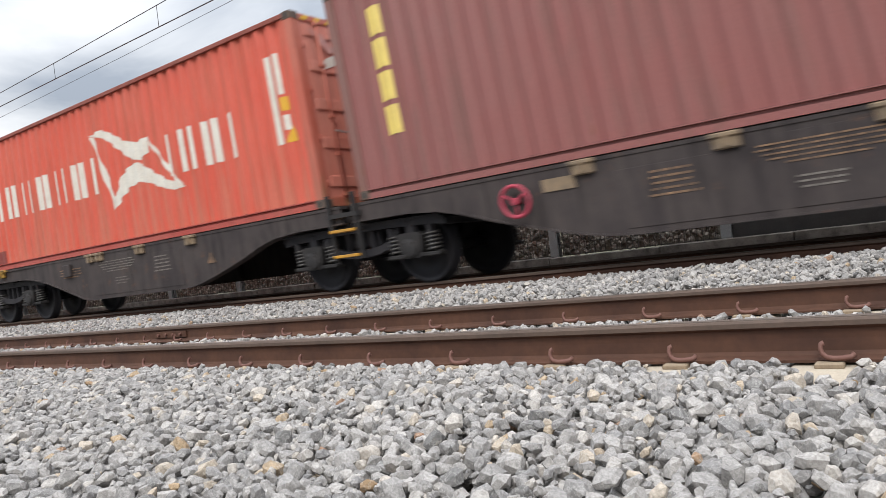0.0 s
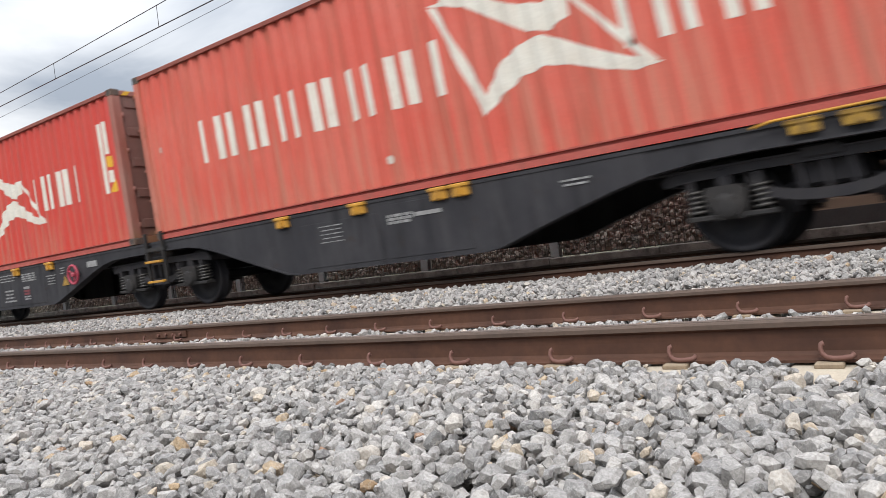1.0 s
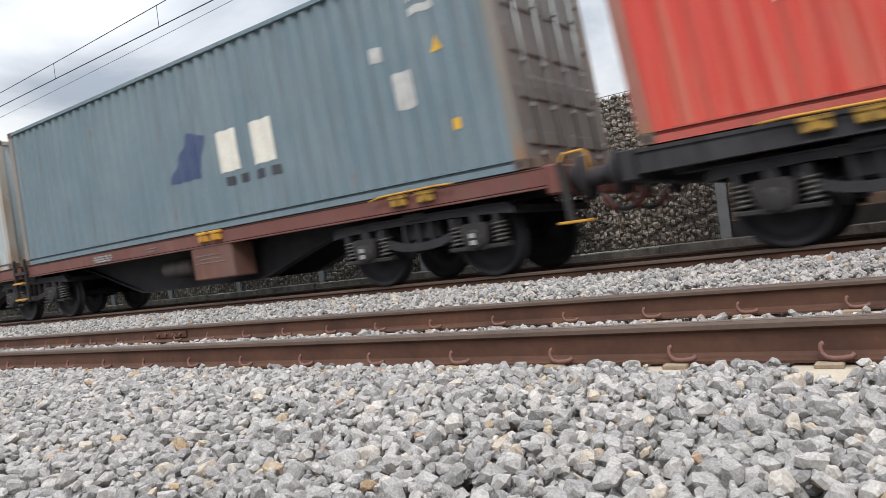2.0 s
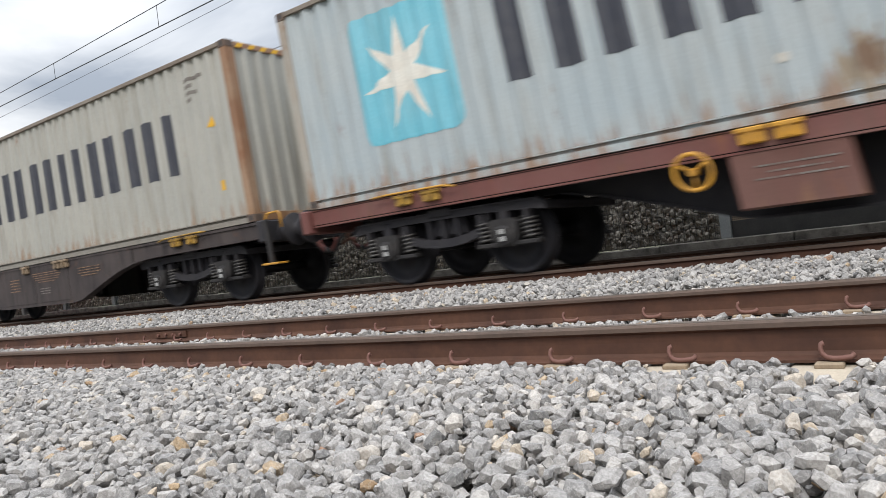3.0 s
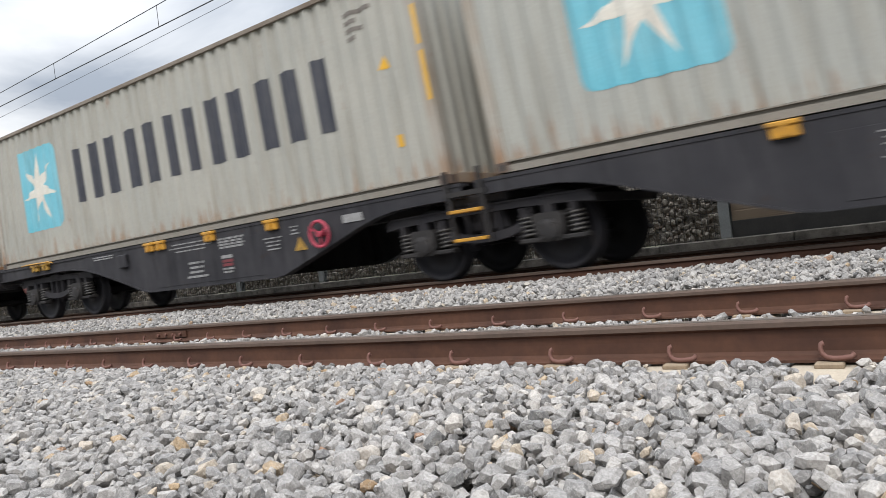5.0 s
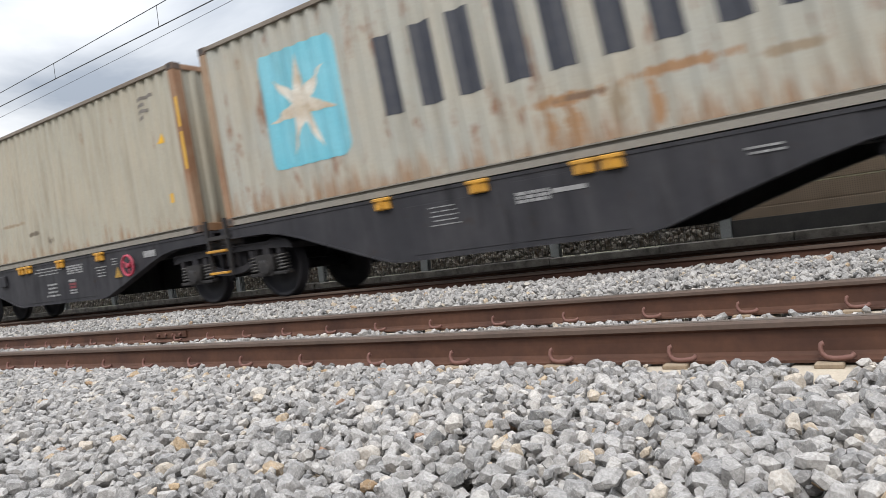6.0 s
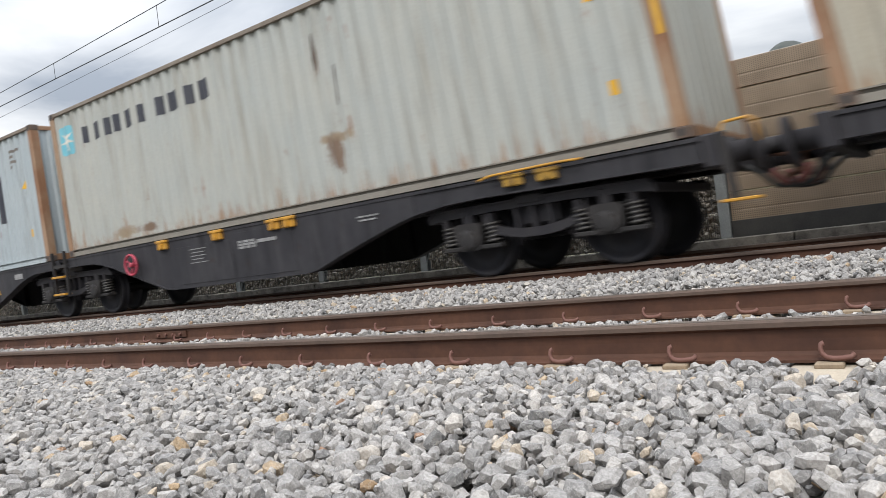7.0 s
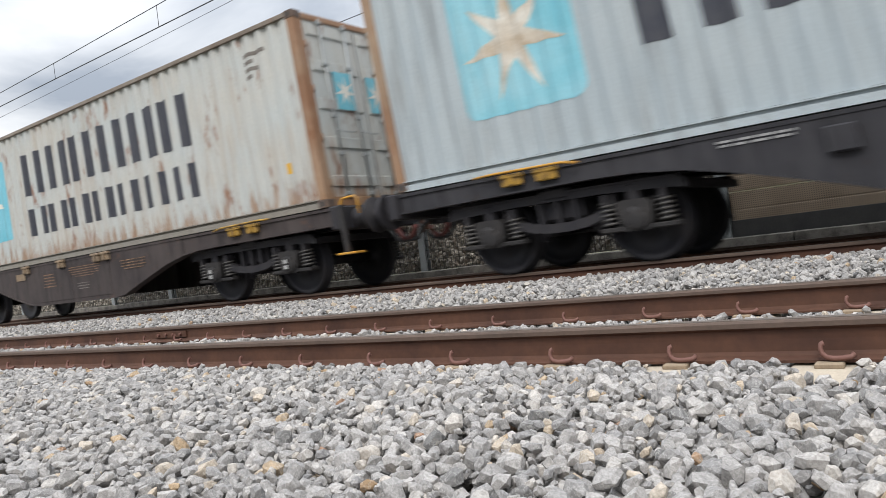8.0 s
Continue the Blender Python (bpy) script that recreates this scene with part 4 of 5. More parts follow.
for y in (0.60, 1.30):
    bm = boxed(LONG - 0.009, LONG - 0.006, y, y + 0.40, 1.44, 2.00)
    part("door_sign", bm, M_CYAN, CONTAINERS[14], "pale blue square")
    s = star(0, 1.72, 0.23)
    for v in s.verts:
        v.co = (LONG - 0.003, y + 0.20 + v.co.x, v.co.z)
    part("door_star", s, M_WHITE_INK, CONTAINERS[14], "white star")


# a pale wing sign on the orange container's doors
for k, outline in enumerate((((0.30, 2.62), (0.56, 2.56), (0.80, 2.32), (0.64, 2.28), (0.46, 2.46)), ((0.44, 2.00), (0.54, 2.18), (0.72, 2.26), (0.96, 2.10), (1.08, 2.06), (0.76, 2.12)))):
    bm = bmesh.new()
    plate(bm, outline, 0.0, 0.003)
    for v in bm.verts:
        v.co = (LONG - 0.008 + v.co.y, v.co.x, v.co.z)
    bmesh.ops.recalc_face_normals(bm, faces=bm.faces)
    part("door_wing", bm, M_WHITE_INK if k else M_FADED_PINK, CONTAINERS[1], "pale bowed wing shape")


# ---- damage: rust patches, scrapes and chips on single containers ----
M_SCRAPE = dusty("dark_scrape", (0.075, 0.06, 0.05), (0.16, 0.12, 0.09), 0.7, 0.8, 0.0, 18.0)
M_CHIP = dusty("bare_primer_chip", (0.60, 0.58, 0.52), (0.42, 0.36, 0.29), 0.6, 0.7, 0.0, 20.0)
M_RED_PATCH = dusty("dark_red_repair", (0.20, 0.035, 0.03), (0.27, 0.07, 0.05), 0.7, 0.6, 0.0, 9.0)
scar_rng = random.Random(71)


def blot(x, z, rx, rz, ragged=0.45, n=18):
    """A ragged stain with tongues, laid on the ribs."""
    bm = bmesh.new()
    shape(bm, [(x + rx * math.cos(a) * k, z + rz * math.sin(a) * k) for a, k in
               ((j * 2 * math.pi / n, 1 - ragged * scar_rng.random() * (0.4 if j % 3 else 1.0)) for j in range(n))])
    return proud(cut_to_ribs(bm))


def upright_scratch(x0, z0, x1, z1, w):
    bm = bmesh.new()
    left, right = [], []
    for k in range(7):
        f = k / 6
        half_w = w * (0.15 + 0.5 * math.sin(math.pi * f)) * scar_rng.uniform(0.6, 1.2)
        x, z = x0 + (x1 - x0) * f, z0 + (z1 - z0) * f
        left.append((x - half_w, z))
        right.append((x + half_w, z))
    shape(bm, left + right[::-1])
    return proud(cut_to_ribs(bm))


SCARS = (
    (6, "paint_chip", M_CHIP, "bare pale chip", lambda: [blot(6.33, 0.55, 0.07, 0.06)]),
    (13, "scrape", M_SCRAPE, "dark upright scrape", lambda: [upright_scratch(7.38, 2.41, 7.35, 1.89, 0.06), upright_scratch(7.74, 1.87, 7.66, 1.34, 0.06)]),
    (2, "repair_patch", M_RED_PATCH, "dark red repair patch", lambda: [proud(bars((1.86, 0.14, 0.42, 0.27))[0])]),
    (3, "paint_chip", M_CHIP, "bare pale chip", lambda: [blot(5.35, 0.45, 0.05, 0.06), blot(0.43, 1.49, 0.045, 0.06)]),
)
for i, name, mat, label, made in SCARS:
    for k, bm in enumerate(made()):
        part(name, bm, mat, CONTAINERS[i - 1], label)


# ---- wagons ----
BELLY = ((-0.35, 1.0), (0.30, 1.0), (0.72, 0.99), (1.05, 0.94), (1.42, 0.845), (2.05, 0.64), (2.65, 0.45), (3.00, 0.345), (3.20, 0.325),
         (6.45, 0.330), (6.68, 0.365), (7.20, 0.53), (7.75, 0.69), (8.15, 0.80), (8.55, 0.89), (9.05, 0.945), (9.55, 0.96), (12.25, 0.93))
BELLY_STEEP = ((-0.35, 0.93), (0.55, 0.93), (1.05, 0.89), (1.40, 0.81), (1.83, 0.67), (2.40, 0.51), (2.92, 0.385), (3.20, 0.34), (3.5, 0.325),
               (6.40, 0.315), (6.72, 0.35), (7.48, 0.585), (8.10, 0.76), (8.65, 0.87), (9.10, 0.91), (9.60, 0.92), (12.25, 0.93))
JOINT = 0.45           # half the gap at the joint
R_WHEEL = 0.47


def mirrored(pts, s):
    return [(s * (u + JOINT), z) for u, z in pts]


def wheelset_mesh():
    bm = bmesh.new()
    for s in (-1, 1):
        prof = ((0.09, 0.62), (0.12, 0.63), (0.13, 0.70), (0.38, 0.715), (0.405, 0.690), (0.505, 0.683), (0.502, 0.705), (0.474, 0.718),
                (R_WHEEL, 0.75), (R_WHEEL - 0.006, 0.815), (0.455, 0.820), (0.405, 0.812), (0.38, 0.765), (0.15, 0.775), (0.14, 0.85), (0.075, 0.86), (0.075, 0.99))
        lathe(bm, [(r, s * a) for r, a in prof], 40)
    lathe(bm, ((0.085, -0.66), (0.08, 0.66)), 16)
    return mesh_of("wheelset", bm, M_TYRE)


def spring_mesh():
    bm = bmesh.new()
    pts = [(0.085 * math.cos(a), 0.085 * math.sin(a), 0.40 + 0.27 * a / (5.5 * math.tau)) for a in [k * math.tau / 12 for k in range(67)]]
    tube(bm, pts, 0.0155, 6)
    return mesh_of("spring", bm, M_SPRING)


def axle_box_mesh(s):
    bm = bmesh.new()
    y0, y1 = s * 1.0 - 0.11, s * 1.0 + 0.11
    plate(bm, ((-0.20, 0.62), (-0.15, 0.67), (0.15, 0.67), (0.20, 0.62), (0.17, 0.44), (0.12, 0.34), (-0.12, 0.34), (-0.17, 0.44)), y0, y1)
    box(bm, -0.42, 0.42, y0 + 0.02, y1 - 0.02, 0.345, 0.40, 0.012)
    lathe(bm, ((0.13, s * 1.10), (0.13, s * 1.135), (0.10, s * 1.15), (0.04, s * 1.155)), 18, "y", (0, 0, 0.47))
    for dx, dz in ((-0.075, -0.075), (0.075, -0.075), (-0.075, 0.075), (0.075, 0.075)):
        lathe(bm, ((0.016, s * 1.14), (0.016, s * 1.165)), 6, "y", (dx, 0, 0.47 + dz))
    return mesh_of("axle_box", bm, M_BOX)


def bogie_frame_mesh():
    """Side frames with a straight upper beam and a bar that sags between the axle boxes."""
    bm = bmesh.new()
    top = [(-1.48, 0.80), (-1.40, 0.865), (-0.5, 0.875), (0.5, 0.875), (1.40, 0.865), (1.48, 0.80)]
    low = [(1.48, 0.72), (1.28, 0.745), (0.55, 0.775), (-0.55, 0.775), (-1.28, 0.745), (-1.48, 0.72)]
    arc = [(0.68 * math.sin(a), 0.755 - 0.275 * math.cos(a) ** 0.8) for a in [math.radians(d) for d in (-88, -70, -50, -30, -10, 10, 30, 50, 70, 88)]]
    for s in (-1, 1):
        y0, y1 = sorted((s * 0.93, s * 1.07))
        plate(bm, top + low, y0 + 0.02, y1 - 0.02)
        strip(bm, top, y0, y1, 0.018)
        strip(bm, [(x, z + 0.045) for x, z in arc], y0 + 0.02, y1 - 0.02, 0.09)
        strip(bm, [(x, z - 0.040) for x, z in arc], y0, y1, 0.018)
        for x in (-1.22, -0.58, 0.58, 1.22):
            box(bm, x - 0.03, x + 0.03, y0 - 0.01, y1 + 0.01, 0.42, 0.76, 0.008)
        for x in (-0.9, 0.9):
            box(bm, x - 0.07, x + 0.07, y0 + 0.01, y1 + 0.01, 0.62, 0.84, 0.02)
        box(bm, -0.18, 0.18, y0, y1, 0.80, 0.92, 0.02)
        for x in (-0.22, 0.0, 0.22):
            box(bm, x - 0.02, x + 0.02, y0 + 0.03, y1 - 0.03, 0.52, 0.80)
    box(bm, -0.28, 0.28, -0.95, 0.95, 0.55, 0.80, 0.03)
    for x in (-1.42, 1.42):
        box(bm, x - 0.05, x + 0.05, -0.95, 0.95, 0.72, 0.82, 0.01)
    lathe(bm, ((0.20, 0.80), (0.20, 0.90)), 20, "z")
    return mesh_of("bogie", bm, M_BLACK)


def brake_mesh():
    bm = bmesh.new()
    for x in (-0.37, 0.37):
        for s in (-1, 1):
            box(bm, x - 0.04, x + 0.04, s * 0.75 - 0.05, s * 0.75 + 0.05, 0.33, 0.62, 0.015)
            tube(bm, ((x * 0.8, s * 0.75, 0.80), (x * 0.9, s * 0.75, 0.48)), 0.025, 6)
        tube(bm, ((x * 0.85, -0.8, 0.42), (x * 0.85, 0.8, 0.42)), 0.03, 8)
    return mesh_of("brake_gear", bm, M_BLACK)


WHEELSET, SPRING, FRAME, BRAKE = wheelset_mesh(), spring_mesh(), bogie_frame_mesh(), brake_mesh()
AXLE_BOX = {s: axle_box_mesh(s) for s in (-1, 1)}
WHEELSETS = []


def bogie(x, wagon, tagged_boxes=False):
    b = part("bogie", FRAME, None, wagon, "black two-axle bogie with coil springs", at=pose(x, 0, 0))
    part("brake_gear", BRAKE, None, b)
    for ax in (-0.9, 0.9):
        w = part("wheelset", WHEELSET, None, b, "dark steel wheelset", at=pose(ax, 0, R_WHEEL))
        w_axle = w
        WHEELSETS.append((w_axle, ax))
        for s in (-1, 1):
            part("axle_box", AXLE_BOX[s], None, b, at=pose(ax, 0, 0))
            if tagged_boxes:
                for dz in (0.41, 0.495):
                    part("axle_label", boxed(ax - 0.032, ax + 0.032, s * 1.17 - 0.003, s * 1.17 + 0.003, dz, dz + 0.055), M_WHITE, b, "small white label")
            for dx in (-0.31, 0.31):
                part("spring", SPRING, None, b, "pale steel coil spring", at=pose(ax + dx, s * 1.0, 0))


def handwheel_mesh(mat):
    bm = bmesh.new()
    ring = [(0.178 * math.cos(a), 0, 0.178 * math.sin(a)) for a in [k * math.tau / 28 for k in range(29)]]
    tube(bm, ring, 0.022, 8, False)
    for a in (0.5, 0.5 + math.tau / 3, 0.5 + 2 * math.tau / 3):
        tube(bm, ((0, 0.02, 0), (0.178 * math.cos(a), 0, 0.178 * math.sin(a))), 0.014, 6)
    lathe(bm, ((0.04, -0.03), (0.04, 0.12)), 12)
    return mesh_of("handwheel", bm, mat)


HANDWHEEL = {"red": handwheel_mesh(M_RING), "yellow": handwheel_mesh(M_YELLOW), "dark": handwheel_mesh(dusty("handwheel_dull", (0.10, 0.03, 0.035), (0.12, 0.08, 0.07), 0.6))}
SOLE = -1.200         # outer face of the near sole bar, from the centre line


def pad_bm(s, u0, u1, z0, z1, y=SOLE):
    bm = bmesh.new()
    a, b = sorted((s * (u0 + JOINT), s * (u1 + JOINT)))
    box(bm, a, b, y - 0.075, y + 0.02, z1 - 0.05, z1, 0.012)
    box(bm, a + 0.02, b - 0.02, y - 0.055, y + 0.01, z0, z1 - 0.03, 0.012)
    box(bm, a + (b - a) * 0.42, a + (b - a) * 0.58, y - 0.08, y - 0.04, z0 + 0.02, z1 - 0.02, 0.006)
    return bm


def text_bars(s, u, z, widths, h, gap, y=SOLE - 0.013):
    """Illegible stencilled lines."""
    bm = bmesh.new()
    for k, w in enumerate(widths):
        x0 = s * (u + JOINT) - (w / 2)
        x = x0
        while x < x0 + w - 0.02:
            piece = random.uniform(0.05, 0.16) if h < 0.042 else w
            end_x = min(x + piece, x0 + w)
            box(bm, x, end_x, y, y + 0.004, z - k * gap - h, z - k * gap)
            x = end_x + random.uniform(0.015, 0.05)
    return bm


def half(w, s, style, end, wheel_u=None, wheel="red"):
    """One half of an articulated wagon, from the joint outwards in the direction s; end: it has buffers and steps."""
    steel = {"grey": M_GREY, "brown": M_BROWN, "red": M_OXIDE}[style]
    pad = M_TAN if style == "brown" else M_YELLOW
    ink = M_FADED if style == "brown" else M_STENCIL
    topz = 1.150
    belly = BELLY_STEEP if style == "brown" else BELLY
    for side in (-1, 1):
        y_out = side * 1.200
        bm = bmesh.new()
        if style == "red":
            band = ((-0.35, 0.96), (12.25, 0.96))
            out = mirrored(band, s)
            y0, y1 = sorted((y_out, y_out - side * 0.02))
            plate(bm, [(x, topz) for x, _ in out] + out[::-1], y0, y1)
            y0, y1 = sorted((y_out, y_out - side * 0.10))
            bar = part("sole_bar", bm, steel, w, "oxide-red side beam")
            part("top_flange", strip(bmesh.new(), [(x, topz + 0.012) for x, _ in out], y0, y1, 0.022), steel, bar)
            part("bottom_flange", strip(bmesh.new(), [(x, 0.950) for x, _ in out], y0, y1, 0.022), steel, bar)
            bm = bmesh.new()
            low = mirrored(belly[3:-2], s)
            y0, y1 = sorted((side * 0.55, side * 0.57))
            plate(bm, [(low[0][0], 1.0), (low[-1][0], 1.0)] + low[::-1], y0, y1)
            y0, y1 = sorted((side * 0.46, side * 0.66))
            strip(bm, low, y0, y1, 0.025)
            part("belly_beam", bm, M_BLACK, w)
            continue
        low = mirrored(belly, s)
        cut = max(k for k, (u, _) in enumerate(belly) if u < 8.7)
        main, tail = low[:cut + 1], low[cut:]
        y0, y1 = sorted((y_out, y_out - side * 0.016))
        plate(bm, [(main[0][0], topz), (main[-1][0], topz)] + main[::-1], y0, y1)
        bar = part("sole_bar", bm, steel, w, {"grey": "dark grey fish-bellied side beam", "brown": "dirty brown fish-bellied side beam"}[style])
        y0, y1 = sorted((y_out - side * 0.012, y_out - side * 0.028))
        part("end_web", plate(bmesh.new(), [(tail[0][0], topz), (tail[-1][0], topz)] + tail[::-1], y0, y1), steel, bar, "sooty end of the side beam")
        y0, y1 = sorted((y_out + side * 0.010, y_out - side * 0.16))
        part("top_flange", strip(bmesh.new(), [(low[0][0], topz + 0.012), (low[-1][0], topz + 0.012)], y0, y1, 0.040), steel, bar)
        y0, y1 = sorted((y_out + side * 0.028, y_out - side * 0.14))
        part("bottom_flange", strip(bmesh.new(), low, y0, y1, 0.022), steel, bar)
        for u in (3.25, 4.9, 6.55):
            x0, x1 = sorted((s * (u + JOINT), s * (u + JOINT + 0.05)))
            y0, y1 = sorted((y_out - side * 0.017, y_out - side * 0.14))
            part("stiffener", boxed(x0, x1, y0, y1, 0.36, topz - 0.02), steel, bar)
        for u0, u1 in ((3.42, 4.86), (4.98, 6.28)):
            x0, x1 = sorted((s * (u0 + JOINT), s * (u1 + JOINT)))
            y0, y1 = sorted((y_out + side * 0.007, y_out - side * 0.002))
            part("web_panel", boxed(x0, x1, y0, y1, 0.37, 0.985 if u0 < 4 else 1.06, 0.003), steel, bar)
        if s < 0 and side < 0:
            part("junction_box", boxed(*sorted((s * (7.02 + JOINT), s * (7.28 + JOINT))), y_out - 0.07, y_out, 0.80, 1.04, 0.015), steel, bar, "small steel box")
    # cross members and the spine
    for u in (0.2, 3.05, 4.55, 6.2, 8.9, 10.1, 11.9):
        x0, x1 = sorted((s * (u + JOINT), s * (u + JOINT + 0.14)))
        part("cross_member", boxed(x0, x1, -1.18, 1.18, 0.97, 1.12, 0.01), steel if style != "red" else M_BLACK, w)
    x0, x1 = sorted((s * (0.0 + JOINT), s * (12.2 + JOINT)))
    part("spine", boxed(x0, x1, -0.20, 0.20, 0.92, 1.10, 0.02), M_BLACK, w)
    # twist-lock pads
    for u0, u1 in ((2.93, 3.22), (4.43, 4.72), (5.80, 6.08), (6.12, 6.40)):
        if style == "red" and u0 < 5:
            continue
        for side in (-1, 1):
            bm = pad_bm(s, u0, u1, 1.00, 1.16)
            if side > 0:
                bmesh.ops.scale(bm, vec=(1, -1, 1), verts=bm.verts)
                bmesh.ops.recalc_face_normals(bm, faces=bm.faces)
            part("lock_pad", bm, pad, w, "worn yellow lock pad" if pad is M_YELLOW else "worn tan lock pad")
    if end:
        for u0 in (9.90, 10.34):
            part("lock_pad", pad_bm(s, u0, u0 + 0.29, 1.01, 1.15), M_CHIPPED, w, "chipped yellow lock pad")
        bm = tube(bmesh.new(), [(s * (u + JOINT), SOLE - 0.09, z) for u, z in ((9.62, 1.13), (9.8, 1.165), (10.7, 1.175), (10.95, 1.165))], 0.014, 6)
        part("release_rod", bm, M_YELLOW if style != "brown" else M_CHIPPED, w, "yellow release rod")
        x0, x1 = sorted((s * (12.18 + JOINT), s * (12.34 + JOINT)))
        part("headstock", boxed(x0, x1, -1.29, 1.29, 0.84, 1.17, 0.02), M_BLACK if style != "red" else steel, w)
        for side in (-1, 1):
            at = (0, side * 0.875, 0.99)
            bm = lathe(bmesh.new(), [(r, s * (u + JOINT)) for r, u in ((0.15, 12.34), (0.15, 12.37), (0.105, 12.38), (0.105, 12.66), (0.082, 12.67), (0.082, 12.86),
                                                                   (0.24, 12.87), (0.25, 12.885), (0.24, 12.93))], 24, "x", at)
            part("buffer", bm, M_BLACK, w, "greasy black buffer")
            if side > 0 or s < 0:
                continue
            y = side * 1.26
            bm = boxed(*sorted((s * (12.345 + JOINT), s * (12.42 + JOINT))), y - 0.03, y + 0.03, 0.50, 1.17, 0.006)
            step = part("step_post", bm, M_BOX, w)
            bm = boxed(*sorted((s * (12.26 + JOINT), s * (12.60 + JOINT))), y - 0.10, y + 0.10, 0.50, 0.53, 0.006)
            part("step", bm, M_YELLOW, step, "yellow step plate")
            bm = tube(bmesh.new(), [(s * (u + JOINT), y, z) for u, z in ((12.38, 1.05), (12.40, 1.20), (12.44, 1.25), (12.66, 1.26), (12.71, 1.22), (12.71, 1.02))], 0.016, 6)
            part("grab_handle", bm, M_YELLOW, w, "yellow bent grab handle")
        # screw coupling and brake hoses
        bm = tube(bmesh.new(), [(s * (u + JOINT), 0, z) for u, z in ((12.34, 0.98), (12.60, 0.98), (12.72, 0.94), (12.74, 1.04))], 0.04, 8)
        tube(bm, [(s * (u + JOINT), 0.05, z) for u, z in ((12.66, 0.96), (12.74, 0.78), (12.90, 0.70))], 0.025, 6)
        part("coupling", bm, M_RAIL, w, "rusty screw coupling")
        for y in (-0.42, 0.36):
            bm = tube(bmesh.new(), [(s * (u + JOINT), y, z) for u, z in ((12.34, 0.86), (12.48, 0.76), (12.60, 0.62), (12.74, 0.60), (12.90, 0.70))], 0.028, 7)
            hose = part("brake_hose", bm, M_RUBBER_HOLE, w, "black rubber brake hose")
            bm = tube(bmesh.new(), [(s * (u + JOINT), y, z) for u, z in ((12.80, 0.62), (12.86, 0.66), (12.93, 0.74), (12.93, 0.80))], 0.040, 8)
            part("hose_head", bm, M_HOSE_HEAD, hose, "dull red hose coupling head")
    # markings
    if style == "grey":
        if s > 0:
            part("inscription", text_bars(s, 5.25, 0.93, (0.42, 0.42, 0.42), 0.035, 0.045), ink, w, "white mark as a plain block")
            part("inscription", text_bars(s, 5.70, 0.91, (0.42,), 0.05, 0.045), ink, w)
            part("inscription", text_bars(s, 4.0, 0.93, (0.42, 0.36, 0.40, 0.34, 0.45), 0.014, 0.055), ink, w, "white stencilled lines")
            part("inscription", text_bars(s, 7.75, 0.98, (0.36, 0.30), 0.022, 0.05), ink, w)
        else:
            part("inscription", text_bars(s, 5.15, 1.05, (0.95, 1.15, 0.8), 0.020, 0.06), ink, w, "white stencilled lines")
            part("inscription", text_bars(s, 5.05, 0.72, (0.40, 0.36, 0.40, 0.55), 0.035, 0.075), ink, w)
            part("inscription", text_bars(s, 2.62, 1.01, (0.18, 0.12, 0.18), 0.02, 0.05), ink, w)
            part("inscription", text_bars(s, 4.08, 1.02, (0.62, 0.62, 0.62, 0.60), 0.030, 0.045), ink, w)
            part("inscription", text_bars(s, 4.24, 0.75, (0.26,), 0.05, 0.075), ink, w)
            part("inscription", text_bars(s, 4.24, 0.68, (0.26, 0.24), 0.045, 0.06), M_RED_INK, w, "red stencilled lines")
            part("inscription", text_bars(s, 4.24, 0.55, (0.26, 0.26), 0.03, 0.05), ink, w)
            part("inscription", text_bars(s, 3.12, 0.90, (0.40, 0.30, 0.28, 0.26), 0.02, 0.055), ink, w)
            part("inscription", text_bars(s, 1.47, 1.035, (0.36,), 0.11, 0.06), ink, w, "white plate")
            part("inscription", text_bars(s, 7.85, 1.08, (0.70, 0.66), 0.022, 0.04), ink, w)
            bm = plate(bmesh.new(), ((s * (2.55 + JOINT) - 0.12, 0.65), (s * (2.55 + JOINT) + 0.12, 0.65), (s * (2.55 + JOINT), 0.85)), SOLE - 0.013, SOLE - 0.009)
            part("warning_label", bm, M_CHIPPED, w, "chipped yellow warning triangle")
    elif style == "brown":
        part("inscription", text_bars(s, 5.4, 0.98, (1.15, 1.2, 1.1, 1.0, 0.7), 0.016, 0.045), M_ORANGE if s > 0 else ink, w, "faded stencilled lines")
        part("inscription", text_bars(s, 3.98, 0.92, (0.40, 0.42, 0.40, 0.45, 0.5), 0.022, 0.06), M_ORANGE if s > 0 else ink, w, "faded stencilled lines")
        part("inscription", text_bars(s, 5.3, 0.66, (0.4, 0.42, 0.36), 0.018, 0.05), ink, w)
        part("inscription", text_bars(s, 7.1, 0.95, (0.8, 0.75, 0.8, 0.6), 0.018, 0.05), M_ORANGE, w)
        if s > 0:
            part("name_plate", text_bars(s, 2.75, 1.02, (0.40,), 0.14, 0.1), M_TAN, w, "tan metal plate")
        if s < 0:
            bm = plate(bmesh.new(), ((s * (2.62 + JOINT) - 0.1, 0.66), (s * (2.62 + JOINT) + 0.1, 0.66), (s * (2.62 + JOINT), 0.84)), SOLE - 0.013, SOLE - 0.009)
            part("warning_label", bm, M_ORANGE, w, "faded orange warning triangle")
    else:
        x0, x1 = sorted((s * (5.48 + JOINT), s * (6.53 + JOINT)))
        cab = part("equipment_box", boxed(x0, x1, -1.19, -0.75, 0.40, 0.95, 0.02), M_OXIDE_BOX, w, "brown-red equipment box under the side beam")
        part("inscription", text_bars(s, 5.95, 0.80, (0.7, 0.5, 0.75), 0.016, 0.06, -1.196), M_FADED, cab)
